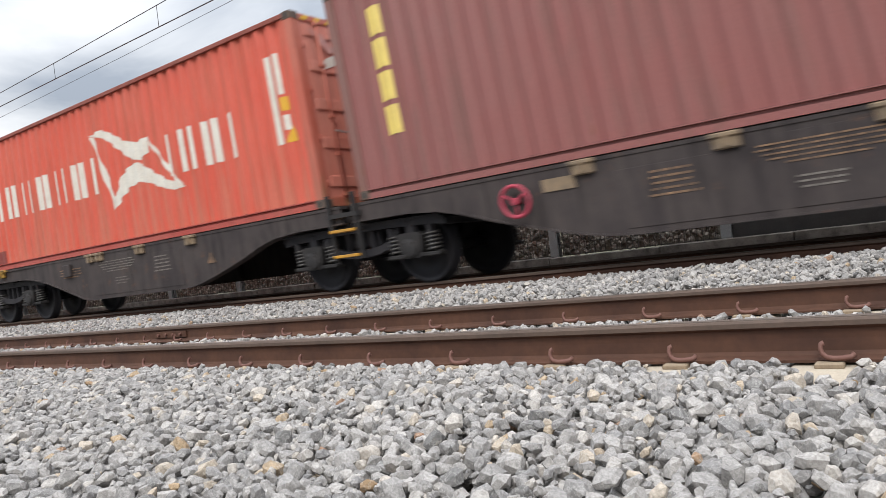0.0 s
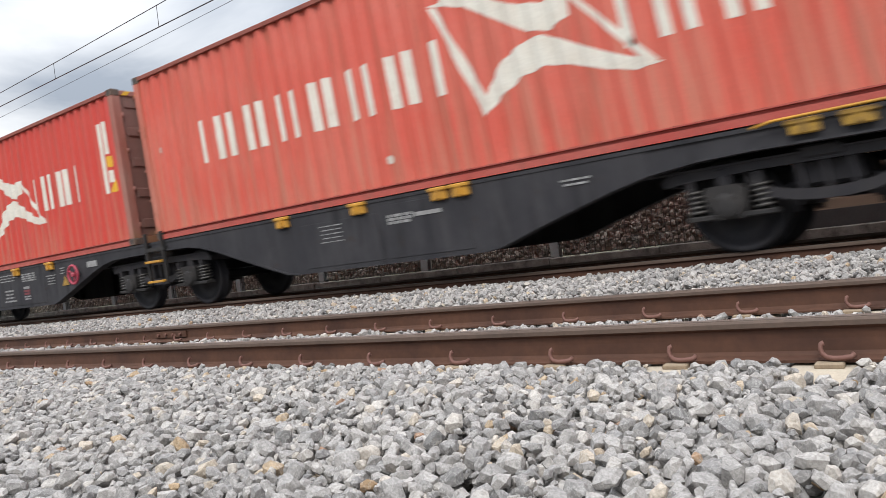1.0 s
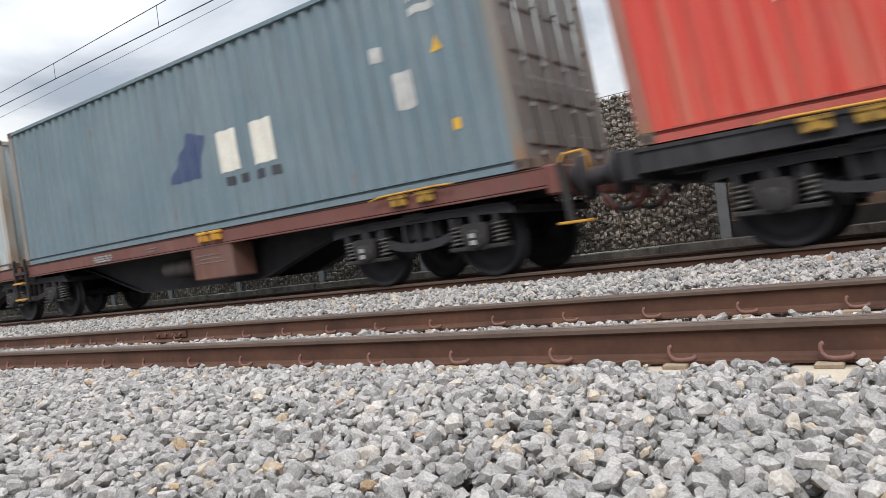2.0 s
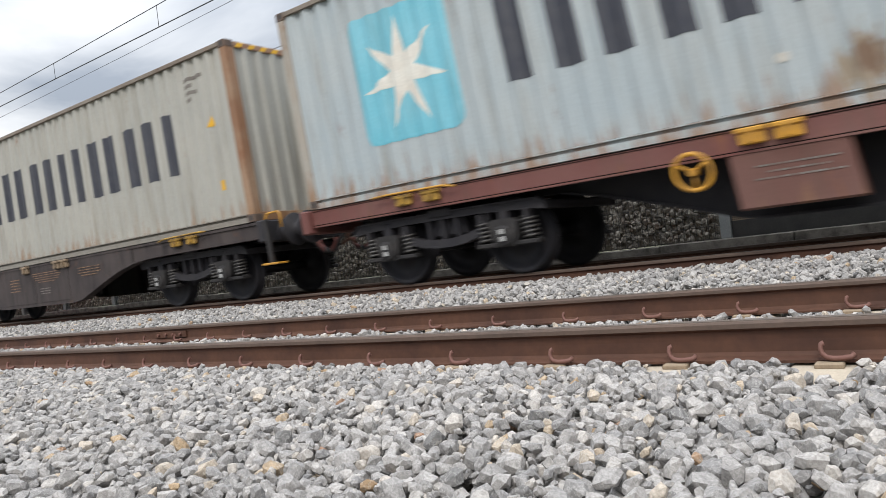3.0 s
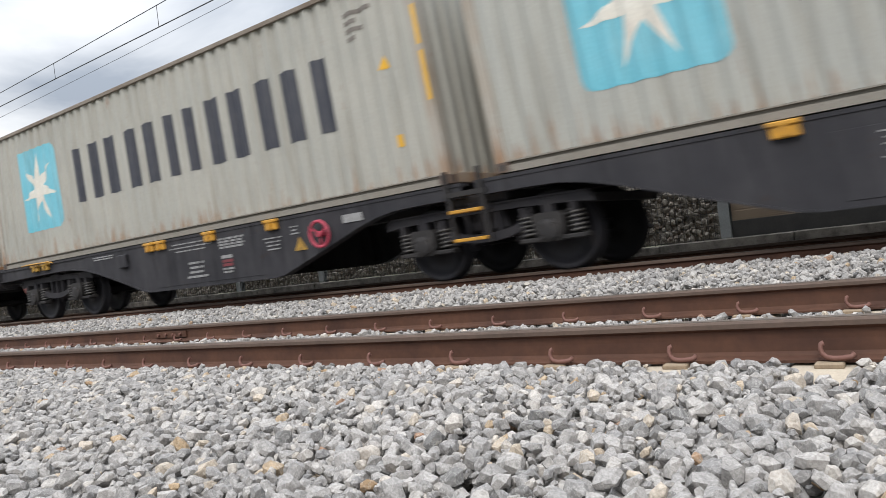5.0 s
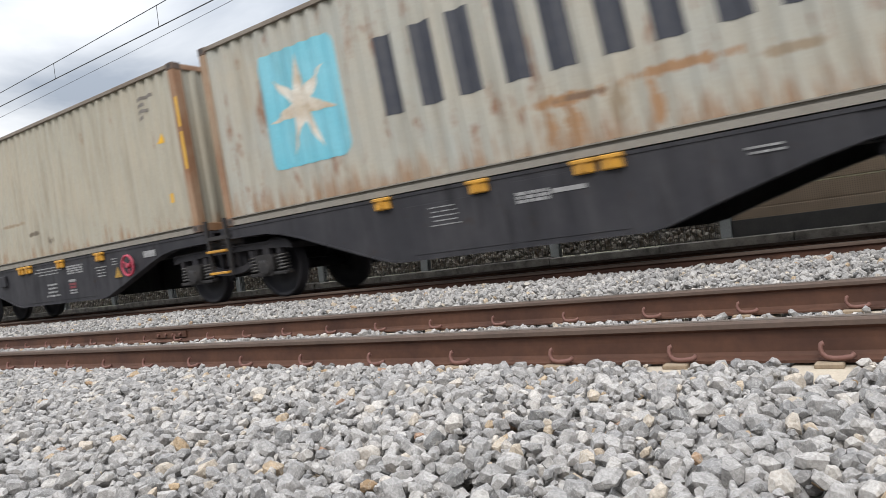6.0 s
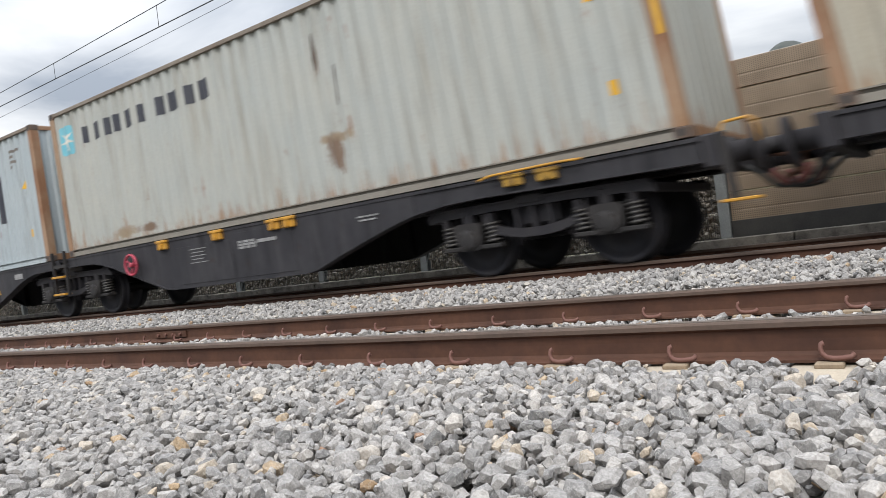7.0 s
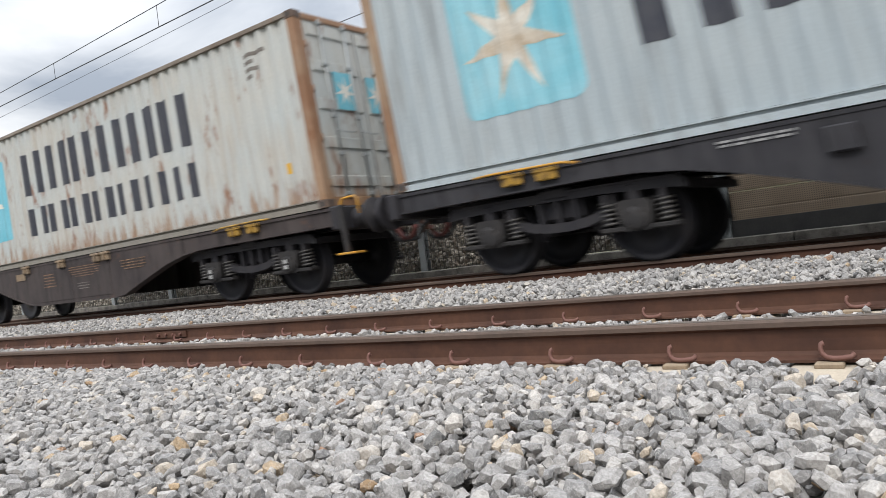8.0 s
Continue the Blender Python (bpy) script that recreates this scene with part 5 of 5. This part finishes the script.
        part("inscription", text_bars(s, 2.8, 1.09, (0.60, 0.66, 0.55), 0.030, 0.042), ink, w)
        part("inscription", text_bars(s, 4.4, 1.07, (0.35, 0.3), 0.02, 0.05), M_FADED, w)
        bm = lathe(bmesh.new(), ((0.10, 4.20 + JOINT), (0.16, 4.25 + JOINT), (0.16, 5.0 + JOINT), (0.10, 5.05 + JOINT)), 20, "x", (0, -0.82, 0.66))
        if s < 0:
            bmesh.ops.scale(bm, vec=(-1, 1, 1), verts=bm.verts)
            bmesh.ops.recalc_face_normals(bm, faces=bm.faces)
        part("air_tank", bm, M_BROWN, w, "dull brown air tank")
    if wheel_u is not None:
        part("handwheel", HANDWHEEL[wheel], None, w, {"red": "magenta-red brake handwheel", "yellow": "yellow brake handwheel", "dark": "dull red brake handwheel"}[wheel],
             at=pose(s * (wheel_u + JOINT), SOLE - 0.10, 0.83))


M_OXIDE_BOX = paint("box_oxide", (0.12, 0.048, 0.036), (0.20, 0.11, 0.09), 0.6, 0.6, 79.0, 0.65)


def wagon(style, label, front_wheel=None, rear_wheel=None, wheel="red", rear=True, ladder_x=0.0):
    """An articulated wagon; its origin lies on the rails' top under the joint."""
    w = thing("container_wagon", label, "wagon", "wagons of the train")
    half(w, 1, style, True, front_wheel, wheel)
    bogie(0.0, w)
    bogie(10.1 + JOINT, w, style != "grey")
    if rear:
        half(w, -1, style, True, rear_wheel, wheel)
        bogie(-10.1 - JOINT, w, style == "red")
    # turntable and ladder at the joint
    bm = boxed(-0.42, 0.42, -1.05, 1.05, 0.88, 1.06, 0.03)
    lathe(bm, ((0.26, 0.86), (0.26, 1.12)), 24, "z")
    part("joint", bm, M_BLACK, w)
    for y in (-1.24, 1.24):
        bm = bmesh.new()
        for x in (-0.28, 0.20):
            box(bm, x - 0.022, x + 0.022, y - 0.03, y + 0.03, 0.42, 1.32, 0.004)
        box(bm, -0.34, 0.26, y - 0.02, y + 0.10, 1.0, 1.06)
        ladder = part("ladder", bm, M_BOX, w, at=pose(ladder_x, 0, 0))
        for z in (0.46, 0.80):
            bm = boxed(-0.26, 0.18, y - 0.09, y + 0.06, z, z + 0.04, 0.006)
            part("rung", bm, M_YELLOW, ladder, "yellow rung")
    return w


WAGONS = (
    wagon("brown", "dirt-brown articulated container wagon with a red handwheel", 2.22, None, "red"),
    wagon("grey", "dark grey articulated container wagon with yellow lock pads", None, 2.05, "red", ladder_x=0.30),
    wagon("red", "oxide-red articulated container wagon with a black belly beam", None, 6.85, "yellow"),
    wagon("brown", "dirt-brown articulated container wagon with a dull handwheel", 2.05, None, "dark"),
    wagon("grey", "dark grey articulated container wagon with yellow lock pads", None, 2.05, "red"),
    wagon("grey", "dark grey articulated container wagon with yellow lock pads", None, 2.05, "red", ladder_x=0.10),
    wagon("grey", "dark grey articulated container wagon with a pink handwheel", 2.15, None, "red"),
    wagon("brown", "dirt-brown articulated container wagon behind the last grey one", None, None, "red", False),
)


# ---- noise barrier: gabions, posts, perforated panels ----
def rocks(count, cuts, seed):
    """Broken stones of unit size: blocks split along a few planes, with flat faces and blunt corners."""
    rng = np.random.default_rng(seed)
    out = []
    for _ in range(count):
        half_size = np.array([1.0, rng.uniform(0.52, 0.86), rng.uniform(0.40, 0.72)])
        bm = bmesh.new()
        bmesh.ops.create_cube(bm, size=2.0)
        for v in bm.verts:
            v.co = Vector(np.array(v.co) * half_size)
        corners = [np.array((a, b, c)) / half_size + rng.normal(0, 0.45, 3) for a in (-1, 1) for b in (-1, 1) for c in (-1, 1)]
        for n in corners + list(rng.normal(size=(cuts, 3))):
            n = n / np.linalg.norm(n)
            reach = np.linalg.norm(n * half_size) * rng.uniform(0.84, 1.20)
            bmesh.ops.bisect_plane(bm, geom=bm.verts[:] + bm.edges[:] + bm.faces[:], dist=1e-4, plane_co=n * reach, plane_no=n, clear_outer=True)
        p = np.array([v.co for v in bm.verts]) + rng.normal(0, 0.022, (len(bm.verts), 3))
        bm.free()
        bm = bmesh.new()
        for q in p:
            bm.verts.new(q)
        bmesh.ops.remove_doubles(bm, verts=bm.verts, dist=0.10)
        hull = bmesh.ops.convex_hull(bm, input=bm.verts)
        bmesh.ops.delete(bm, geom=[g for g in hull["geom_interior"] if isinstance(g, bmesh.types.BMVert)], context="VERTS")
        bmesh.ops.triangulate(bm, faces=bm.faces)
        bmesh.ops.recalc_face_normals(bm, faces=bm.faces)
        bm.verts.index_update()
        v = np.array([x.co for x in bm.verts])
        out.append((v / np.abs(v).max(), np.array([[x.index for x in f.verts] for f in bm.faces])))
        bm.free()
    return out


def turn_matrices(rng, n, flat=0.5):
    """Random turns; flat: how far a stone may tip."""
    a, b, c = rng.uniform(0, math.tau, n), rng.normal(0, flat, n), rng.normal(0, flat, n)
    ca, sa, cb, sb, cc, sc = np.cos(a), np.sin(a), np.cos(b), np.sin(b), np.cos(c), np.sin(c)
    z = np.zeros(n)
    o = np.ones(n)
    rz = np.stack((ca, -sa, z, sa, ca, z, z, z, o), 1).reshape(n, 3, 3)
    ry = np.stack((cb, z, sb, z, o, z, -sb, z, cb), 1).reshape(n, 3, 3)
    rx = np.stack((o, z, z, z, cc, -sc, z, sc, cc), 1).reshape(n, 3, 3)
    return rx @ ry @ rz


def stone_mesh(name, place, size, turn, kinds, shapes, mat):
    verts, f, first = [], [], 0
    for p, s, m, k in zip(place, size, turn, kinds):
        v, tri = shapes[k]
        verts.append((v * s) @ np.asarray(m).T + p)
        f.append(tri + first)
        first += len(v)
    verts, f = np.concatenate(verts), np.concatenate(f)
    me = bpy.data.meshes.new(name)
    me.vertices.add(len(verts))
    me.vertices.foreach_set("co", verts.astype(np.float32).ravel())
    me.loops.add(f.size)
    me.loops.foreach_set("vertex_index", f.astype(np.int32).ravel())
    me.polygons.add(len(f))
    me.polygons.foreach_set("loop_start", np.arange(0, f.size, 3, dtype=np.int32))
    me.polygons.foreach_set("use_smooth", np.zeros(len(f), dtype=bool))
    me.update(calc_edges=True)
    me.materials.append(mat)
    return me


BAY = 3.0
POST_X = -3.0
WALL_LOW, WALL_TOP = 0.10, 2.74
small = rocks(14, 1, 5)


def gabion_fill(seed):
    rng = np.random.default_rng(seed)
    pl, sz = [], []
    for z in np.arange(WALL_LOW + 0.05, WALL_TOP - 0.03, 0.062):
        for x in np.arange(0.12, BAY - 0.10, 0.078):
            pl.append((x + rng.uniform(-0.03, 0.03), 0.06 + rng.uniform(-0.012, 0.05), z + rng.uniform(-0.025, 0.025)))
            sz.append(rng.uniform(0.036, 0.066))
    n = len(pl)
    return stone_mesh("stone_fill", pl, sz, turn_matrices(rng, n, 0.8), rng.integers(0, len(small), n), small, M_GABION)


def gabion_wire():
    bm = bmesh.new()
    for k in range(30):
        x = 0.08 + k * (BAY - 0.16) / 29
        box(bm, x - 0.003, x + 0.003, -0.034, -0.028, WALL_LOW, WALL_TOP + 0.01)
    for k in range(14):
        z = WALL_LOW + 0.02 + k * (WALL_TOP - WALL_LOW - 0.02) / 13
        box(bm, 0.06, BAY - 0.06, -0.040, -0.034, z - 0.004, z + 0.004)
        box(bm, 0.06, BAY - 0.06, -0.028, -0.022, z - 0.004, z + 0.004)
    return mesh_of("wire_mesh", bm, M_WIRE)


fills = [gabion_fill(s) for s in (11, 12, 13)]
wire_me = gabion_wire()
back_me = mesh_of("core", boxed(0.06, BAY - 0.06, 0.12, 0.34, WALL_LOW, WALL_TOP - 0.03), M_GABION)
for k in range(12):
    g = thing("gabion", "wire cage wall filled with dark broken stone", "gabion wall", "gabion bays of the barrier", pose(POST_X - (k + 1) * BAY, WALL_Y, 0))
    fill = tagged(part("stone_fill", fills[k % 3], None, g), kind="stuff")
    part("core", back_me, None, g)
    part("wire_mesh", wire_me, None, g, "dark welded wire mesh")


def post_mesh(tall):
    bm = bmesh.new()
    box(bm, -0.08, 0.08, -0.075, -0.063, -0.3, tall, 0.002)
    box(bm, -0.08, 0.08, 0.063, 0.075, -0.3, tall, 0.002)
    box(bm, -0.005, 0.005, -0.063, 0.063, -0.3, tall)
    return mesh_of("barrier_post", bm, M_ZINC)


post_me = post_mesh(2.83)
for k in range(-3, 13):
    p = part("barrier_post", post_me, None, None, at=pose(POST_X - k * BAY, WALL_Y - 0.02, 0))
    tagged(p, "galvanised steel beam post of the noise barrier", "post", "posts of the barrier")


def cassette_mesh():
    bm = bmesh.new()
    h = 0.515
    line = ((0.0, 0.012), (0.0, h * 0.42), (0.004, h * 0.44), (0.004, h * 0.46), (0.0, h * 0.48), (0.0, h - 0.014), (0.03, h), (0.08, h), (0.08, 0.0), (0.03, 0.0))
    a = [bm.verts.new((0.09, y, z)) for y, z in line]
    b = [bm.verts.new((BAY - 0.09, y, z)) for y, z in line]
    for i in range(len(line)):
        j = (i + 1) % len(line)
        bm.faces.new((a[i], a[j], b[j], b[i]))
    bm.faces.new(a[::-1]), bm.faces.new(b)
    bmesh.ops.recalc_face_normals(bm, faces=bm.faces)
    return mesh_of("cassette", bm, M_PERF)


cas = cassette_mesh()
# strip below the cassettes; its shade lies in the colour
dark_me = mesh_of("base_panel", boxed(0.085, BAY - 0.085, -0.045, -0.006, -0.05, 0.365, 0.004), M_BASE)
for k in range(3):
    p = thing("noise_panel", "tan perforated metal noise barrier in stacked cassettes", "noise barrier", "panels of the barrier", pose(POST_X + k * BAY, WALL_Y, 0))
    for j in range(5):
        part("cassette", cas, None, p, at=pose(0, 0, 0.292 + j * 0.523) @ Matrix.Diagonal((1, 1, 1 if j < 4 else 0.86, 1)))
    part("base_panel", dark_me, None, p, "concrete base with its shade painted in")

for k in range(24):
    x = 6.0 - k * 2.0
    bm = boxed(x - 1.995, x - 0.005, WALL_Y - 0.34, WALL_Y - 0.12, -0.35, 0.105 + 0.01 * math.sin(k * 2.3), 0.012)
    tagged(part("curb", bm, M_CURB), "stained concrete curb at the foot of the barrier", "curb", "curbs of the barrier")

# ---- overhead line ----


def cable(name, pts, r, label):
    return tagged(part(name, tube(bmesh.new(), pts, r, 6), M_CABLE), label, "overhead wire", "overhead wires", kind="structure")


def sag(x):
    return min(6.9, 5.82 + 0.0007 * (x + 26.0) ** 2)


cable("contact_wire", [(x, 8.43, 5.525) for x in (-260, -60, 60)], 0.011, "dark overhead contact wire above the train")
cable("messenger_wire", [(x, 8.43, sag(x)) for x in range(-72, 24, 4)], 0.009, "thin messenger wire hung above the contact wire")
for x in (-37.5, -33.3, -29.1, -24.9, -20.7, -16.47, -12.28, -8.1, -3.9, 0.3):
    cable("dropper", [(x, 8.43, 5.525), (x, 8.43, sag(x))], 0.006, "thin vertical dropper wire")
cable("feeder_wire", [(x, 9.9, 6.09 + 0.0006 * (x + 26.0) ** 2) for x in range(-76, 28, 4)], 0.0055, "thin feeder wire beside the line")
cable("feeder_wire", [(x, 11.9, 5.80) for x in (-260, -60, 60)], 0.009, "thin wire behind the noise barrier")

# ---- wooded hill behind the barrier ----


def hill_z(x, y):
    a = 34.5 * math.exp(-(((x - 30) / 78.0) ** 2 + ((y - 168) / 40.0) ** 2))
    return a + 1.2 * noise.noise(Vector((x * 0.06, y * 0.06, 0))) - 1.5


bm = bmesh.new()
grid = [[bm.verts.new((x, y, hill_z(x, y))) for y in range(70, 290, 10)] for x in range(-170, 240, 10)]
for a, b in zip(grid, grid[1:]):
    for k in range(len(a) - 1):
        bm.faces.new((a[k], b[k], b[k + 1], a[k + 1])).smooth = True
tagged(part("hill", bm, M_EARTH), "wooded hill behind the railway", "hill", kind="structure")


# a darker wooded hilltop much farther off
bm = bmesh.new()
grid = [[bm.verts.new((x, y, 127.5 * math.exp(-(((x + 94) / 60.0) ** 2 + ((y - 600) / 70.0) ** 2)) - 1.4 + 0.5 * noise.noise(Vector((x * 0.2, y * 0.2, 3)))))
         for y in range(450, 760, 6)] for x in range(-244, 60, 4)]
for a, b in zip(grid, grid[1:]):
    for k in range(len(a) - 1):
        bm.faces.new((a[k], b[k], b[k + 1], a[k + 1])).smooth = True
tagged(part("hill", bm, M_FAR_WOOD), "distant dark wooded hilltop", "hill", kind="structure")


def tree_parts(seed, tall):
    rng = random.Random(seed)
    bm = bmesh.new()
    for p0, p1, r0, r1 in [((0, 0, -0.5), (0.1, 0, tall * 0.85), tall * 0.022, 0.03)] + [
            ((0, 0, tall * f), (math.cos(a) * tall * 0.2, math.sin(a) * tall * 0.2, tall * (f + 0.16)), tall * 0.010, 0.02)
            for f, a in ((0.35, 0.4), (0.45, 2.4), (0.52, 4.4), (0.62, 1.3), (0.68, 3.6))]:
        d = (Vector(p1) - Vector(p0)).normalized()
        u = d.orthogonal().normalized()
        v = d.cross(u)
        ra = [bm.verts.new(Vector(p0) + r0 * (u * math.cos(k) + v * math.sin(k))) for k in (0, 1.26, 2.51, 3.77, 5.03)]
        rb = [bm.verts.new(Vector(p1) + r1 * (u * math.cos(k) + v * math.sin(k))) for k in (0, 1.26, 2.51, 3.77, 5.03)]
        for k in range(5):
            bm.faces.new((ra[k], ra[(k + 1) % 5], rb[(k + 1) % 5], rb[k]))
    trunk = mesh_of("trunk", bm, M_BARK)
    verts, faces = [], []
    puffs = [(rng.uniform(-0.2, 0.2) * tall, rng.uniform(-0.2, 0.2) * tall, rng.uniform(0.38, 0.92) * tall, rng.uniform(0.08, 0.16) * tall) for _ in range(11)]
    for x, y, z, r in puffs:
        for _ in range(160):
            d = Vector((rng.gauss(0, 1), rng.gauss(0, 1), rng.gauss(0, 1))).normalized() * r * rng.uniform(0.5, 1.05)
            c = Vector((x, y, z)) + d
            u = Vector((rng.gauss(0, 1), rng.gauss(0, 1), rng.gauss(0, 1))).normalized() * tall * 0.019
            w = u.orthogonal().normalized() * tall * 0.014
            k = len(verts)
            verts += [c - u, c + w, c + u, c - w]
            faces.append((k, k + 1, k + 2, k + 3))
    me = bpy.data.meshes.new("crown")
    me.from_pydata([tuple(v) for v in verts], [], faces)
    me.materials.append(M_LEAF)
    return trunk, me


kinds = [tree_parts(s, t) for s, t in ((1, 9.0), (2, 7.0), (3, 10.5), (4, 12.0))]
rng = random.Random(4)
GROVE = [(-15.4, 151.0), (-13.8, 150.0), (-12.2, 151.0), (-10.6, 149.5), (-9.2, 152.0), (-7.6, 150.0), (-6.0, 151.0), (-4.2, 150.0)]
for k in range(74):
    x, y = GROVE[k] if k < len(GROVE) else (rng.uniform(-3, 60), rng.uniform(140, 176))
    t = thing("tree", "dark green leafy tree on the hill", "tree", "trees on the hill", pose(x, y, hill_z(x, y), 0, 0, rng.uniform(0, 360)))
    trunk, crown = kinds[k % 3 if k >= len(GROVE) else 3]
    part("trunk", trunk, None, t)
    part("crown", crown, None, t)

# ---- ballast stones ----
shapes = rocks(60, 3, 21)


def heap(x0, x1, y0, y1, step, sizes, seed, keep, cell=0.012, layers=2):
    """Drops stones one after another on the bed; each comes to rest on those below. keep(x, y): whether one may lie there."""
    rng = np.random.default_rng(seed)
    nx, ny = int((x1 - x0) / cell) + 2, int((y1 - y0) / cell) + 2
    top = np.tile(np.array([bed_z(y0 + j * cell) for j in range(ny)]) - 0.045, (nx, 1))
    gx, gy = np.meshgrid(np.arange(x0, x1, step), np.arange(y0, y1, step), indexing="ij")
    place, size = [], []
    for layer in range(layers):
        pts = np.stack((gx.ravel(), gy.ravel()), 1) + rng.uniform(-0.5, 0.5, (gx.size, 2)) * step
        rng.shuffle(pts)
        for x, y in pts:
            if not (x0 < x < x1 and y0 < y < y1):
                continue
            r = float(np.clip(rng.lognormal(math.log(sizes[0]), sizes[1]), sizes[0] * 0.5, sizes[0] * 1.9))
            if not keep(x, y, r):
                continue
            i, j, k = int((x - x0) / cell), int((y - y0) / cell), max(1, int(r * 0.8 / cell))
            patch = top[max(0, i - k):i + k + 1, max(0, j - k):j + k + 1]
            rest = float(np.partition(patch.ravel(), int(patch.size * 0.74))[int(patch.size * 0.74)])
            if rest > bed_z(y) + 0.05:
                continue
            z = rest + r * 0.45
            place.append((x, y, z))
            size.append(r)
            ii = np.arange(max(0, i - k), min(nx, i + k + 1)) - i
            jj = np.arange(max(0, j - k), min(ny, j + k + 1)) - j
            dome = np.sqrt(np.maximum(0, 1 - (ii[:, None] ** 2 + jj[None] ** 2) / (k + 0.5) ** 2)) * r * 0.62
            new_top = np.where(dome > 0, z + dome, -9)
            np.maximum(patch, new_top, out=patch)
    n = len(place)
    return place, size, turn_matrices(rng, n, 0.62), rng.integers(0, len(shapes), n)


def clear(x, y, r):
    """No stone on a rail's foot, nor on a sleeper close to the rails of the empty track."""
    for rl in (RAIL_NEAR, RAIL_FAR, TRAIN_Y - 0.7535, TRAIN_Y + 0.7535):
        if abs(y - rl) < 0.085 + r * 0.6:
            return False
    u = (x - SLEEPER_X - 0.02) % SLEEPER_GAP
    u = min(u, SLEEPER_GAP - u)
    bare = 0.50 if x > -0.75 else 0.30 if x > -1.4 else 0.24 if x > -2.0 else 0.18 if x > -2.6 else 0.13
    if y > RAIL_NEAR:
        bare = 0.11
    if min(abs(y - RAIL_NEAR), abs(y - RAIL_FAR)) < bare + 0.02 and u < (0.09 if x > -0.75 else 0.085) + r * 0.5:
        return False
    return True


def beyond(x, y, r):
    """The rest of the line near the camera, strewn more thinly."""
    return not (-2.62 * y - 0.3 < x < 0.1 - 0.02 * y) and clear(x, y, r)


def bed_part(data, name, pick=None):
    place, size, turn, kind = data
    idx = [i for i in range(len(place)) if pick is None or not pick(place[i])]
    me = stone_mesh(name, [place[i] for i in idx], [size[i] for i in idx], [turn[i] for i in idx], [kind[i] for i in idx], shapes, M_STONE)
    return tagged(part(name, me, None), "loose broken grey limestone ballast between and beside the rails", "ballast", kind="stuff")


def seen_side(x, y, r):
    """Only where the ballast lies before the camera."""
    return -2.62 * y - 0.3 < x < 0.1 - 0.02 * y and clear(x, y, r)


fore = heap(-8.6, 0.3, 0.85, RAIL_NEAR - 0.05, 0.0282, (0.0202, 0.32), 31, seen_side)
FRONT = [i for i, p in enumerate(fore[0]) if -1.25 < p[0] < 0.1 and 1.40 < p[1] < 1.95 and p[2] > bed_z(p[1]) - 0.02][:300]
single = [stone_mesh("stone", [(0, 0, 0)], [1.0], [np.eye(3)], [0], [s], M_STONE_ONE) for s in shapes]
for i in FRONT:
    m = Matrix(fore[2][i].tolist()).to_4x4()
    part("stone", single[fore[3][i]], None, ballast, at=Matrix.Translation(fore[0][i]) @ m @ Matrix.Scale(fore[1][i], 4))
taken = {tuple(fore[0][i]) for i in FRONT}
bed_part(fore, "loose_stones", lambda p: tuple(p) in taken)
shapes = rocks(30, 1, 22)
bed_part(heap(-13.0, 0.3, RAIL_NEAR + 0.05, RAIL_FAR - 0.05, 0.036, (0.0225, 0.28), 32, seen_side, 0.012), "loose_stones")
bed_part(heap(-20.6, 0.3, RAIL_FAR + 0.05, TRAIN_Y - 0.7, 0.034, (0.0212, 0.28), 33, seen_side, 0.012), "loose_stones")
bed_part(heap(-31.0, 0.8, TRAIN_Y - 0.7, WALL_Y - 0.4, 0.10, (0.042, 0.25), 34, seen_side, 0.02, 1), "loose_stones")

bed_part(heap(-26.0, 9.0, -0.4, RAIL_NEAR - 0.05, 0.075, (0.040, 0.25), 35, beyond, 0.02, 1), "loose_stones")
bed_part(heap(-26.0, 9.0, RAIL_NEAR + 0.05, WALL_Y - 0.4, 0.078, (0.040, 0.25), 36, beyond, 0.02, 1), "loose_stones")

# ---- what moves ----
# how far each wagon's joint stands ahead of the container behind which it lies
SLACK = (0.14, 0.10, 0.22, 0.08, 0.0, 0.13, 0.08, 0.08)


def motions():
    times = [k * 0.5 for k in range(17)]
    for x0, c in zip(REAR, CONTAINERS):
        walk(c, [(t, pose(x0 + gone(t), TRAIN_Y - WIDE / 2, FLOOR_Z)) for t in times])
    for k, w in enumerate(WAGONS):
        x0 = REAR[2 * k] - JOINT + SLACK[k]
        walk(w, [(t, pose(x0 + gone(t), TRAIN_Y, TRAIN_Z)) for t in times])
    for w, ax in WHEELSETS:
        walk(w, [(k / 30, pose(ax, 0, R_WHEEL, 0, math.degrees(gone(k / 30) / R_WHEEL) % 360)) for k in range(241)])


motions()
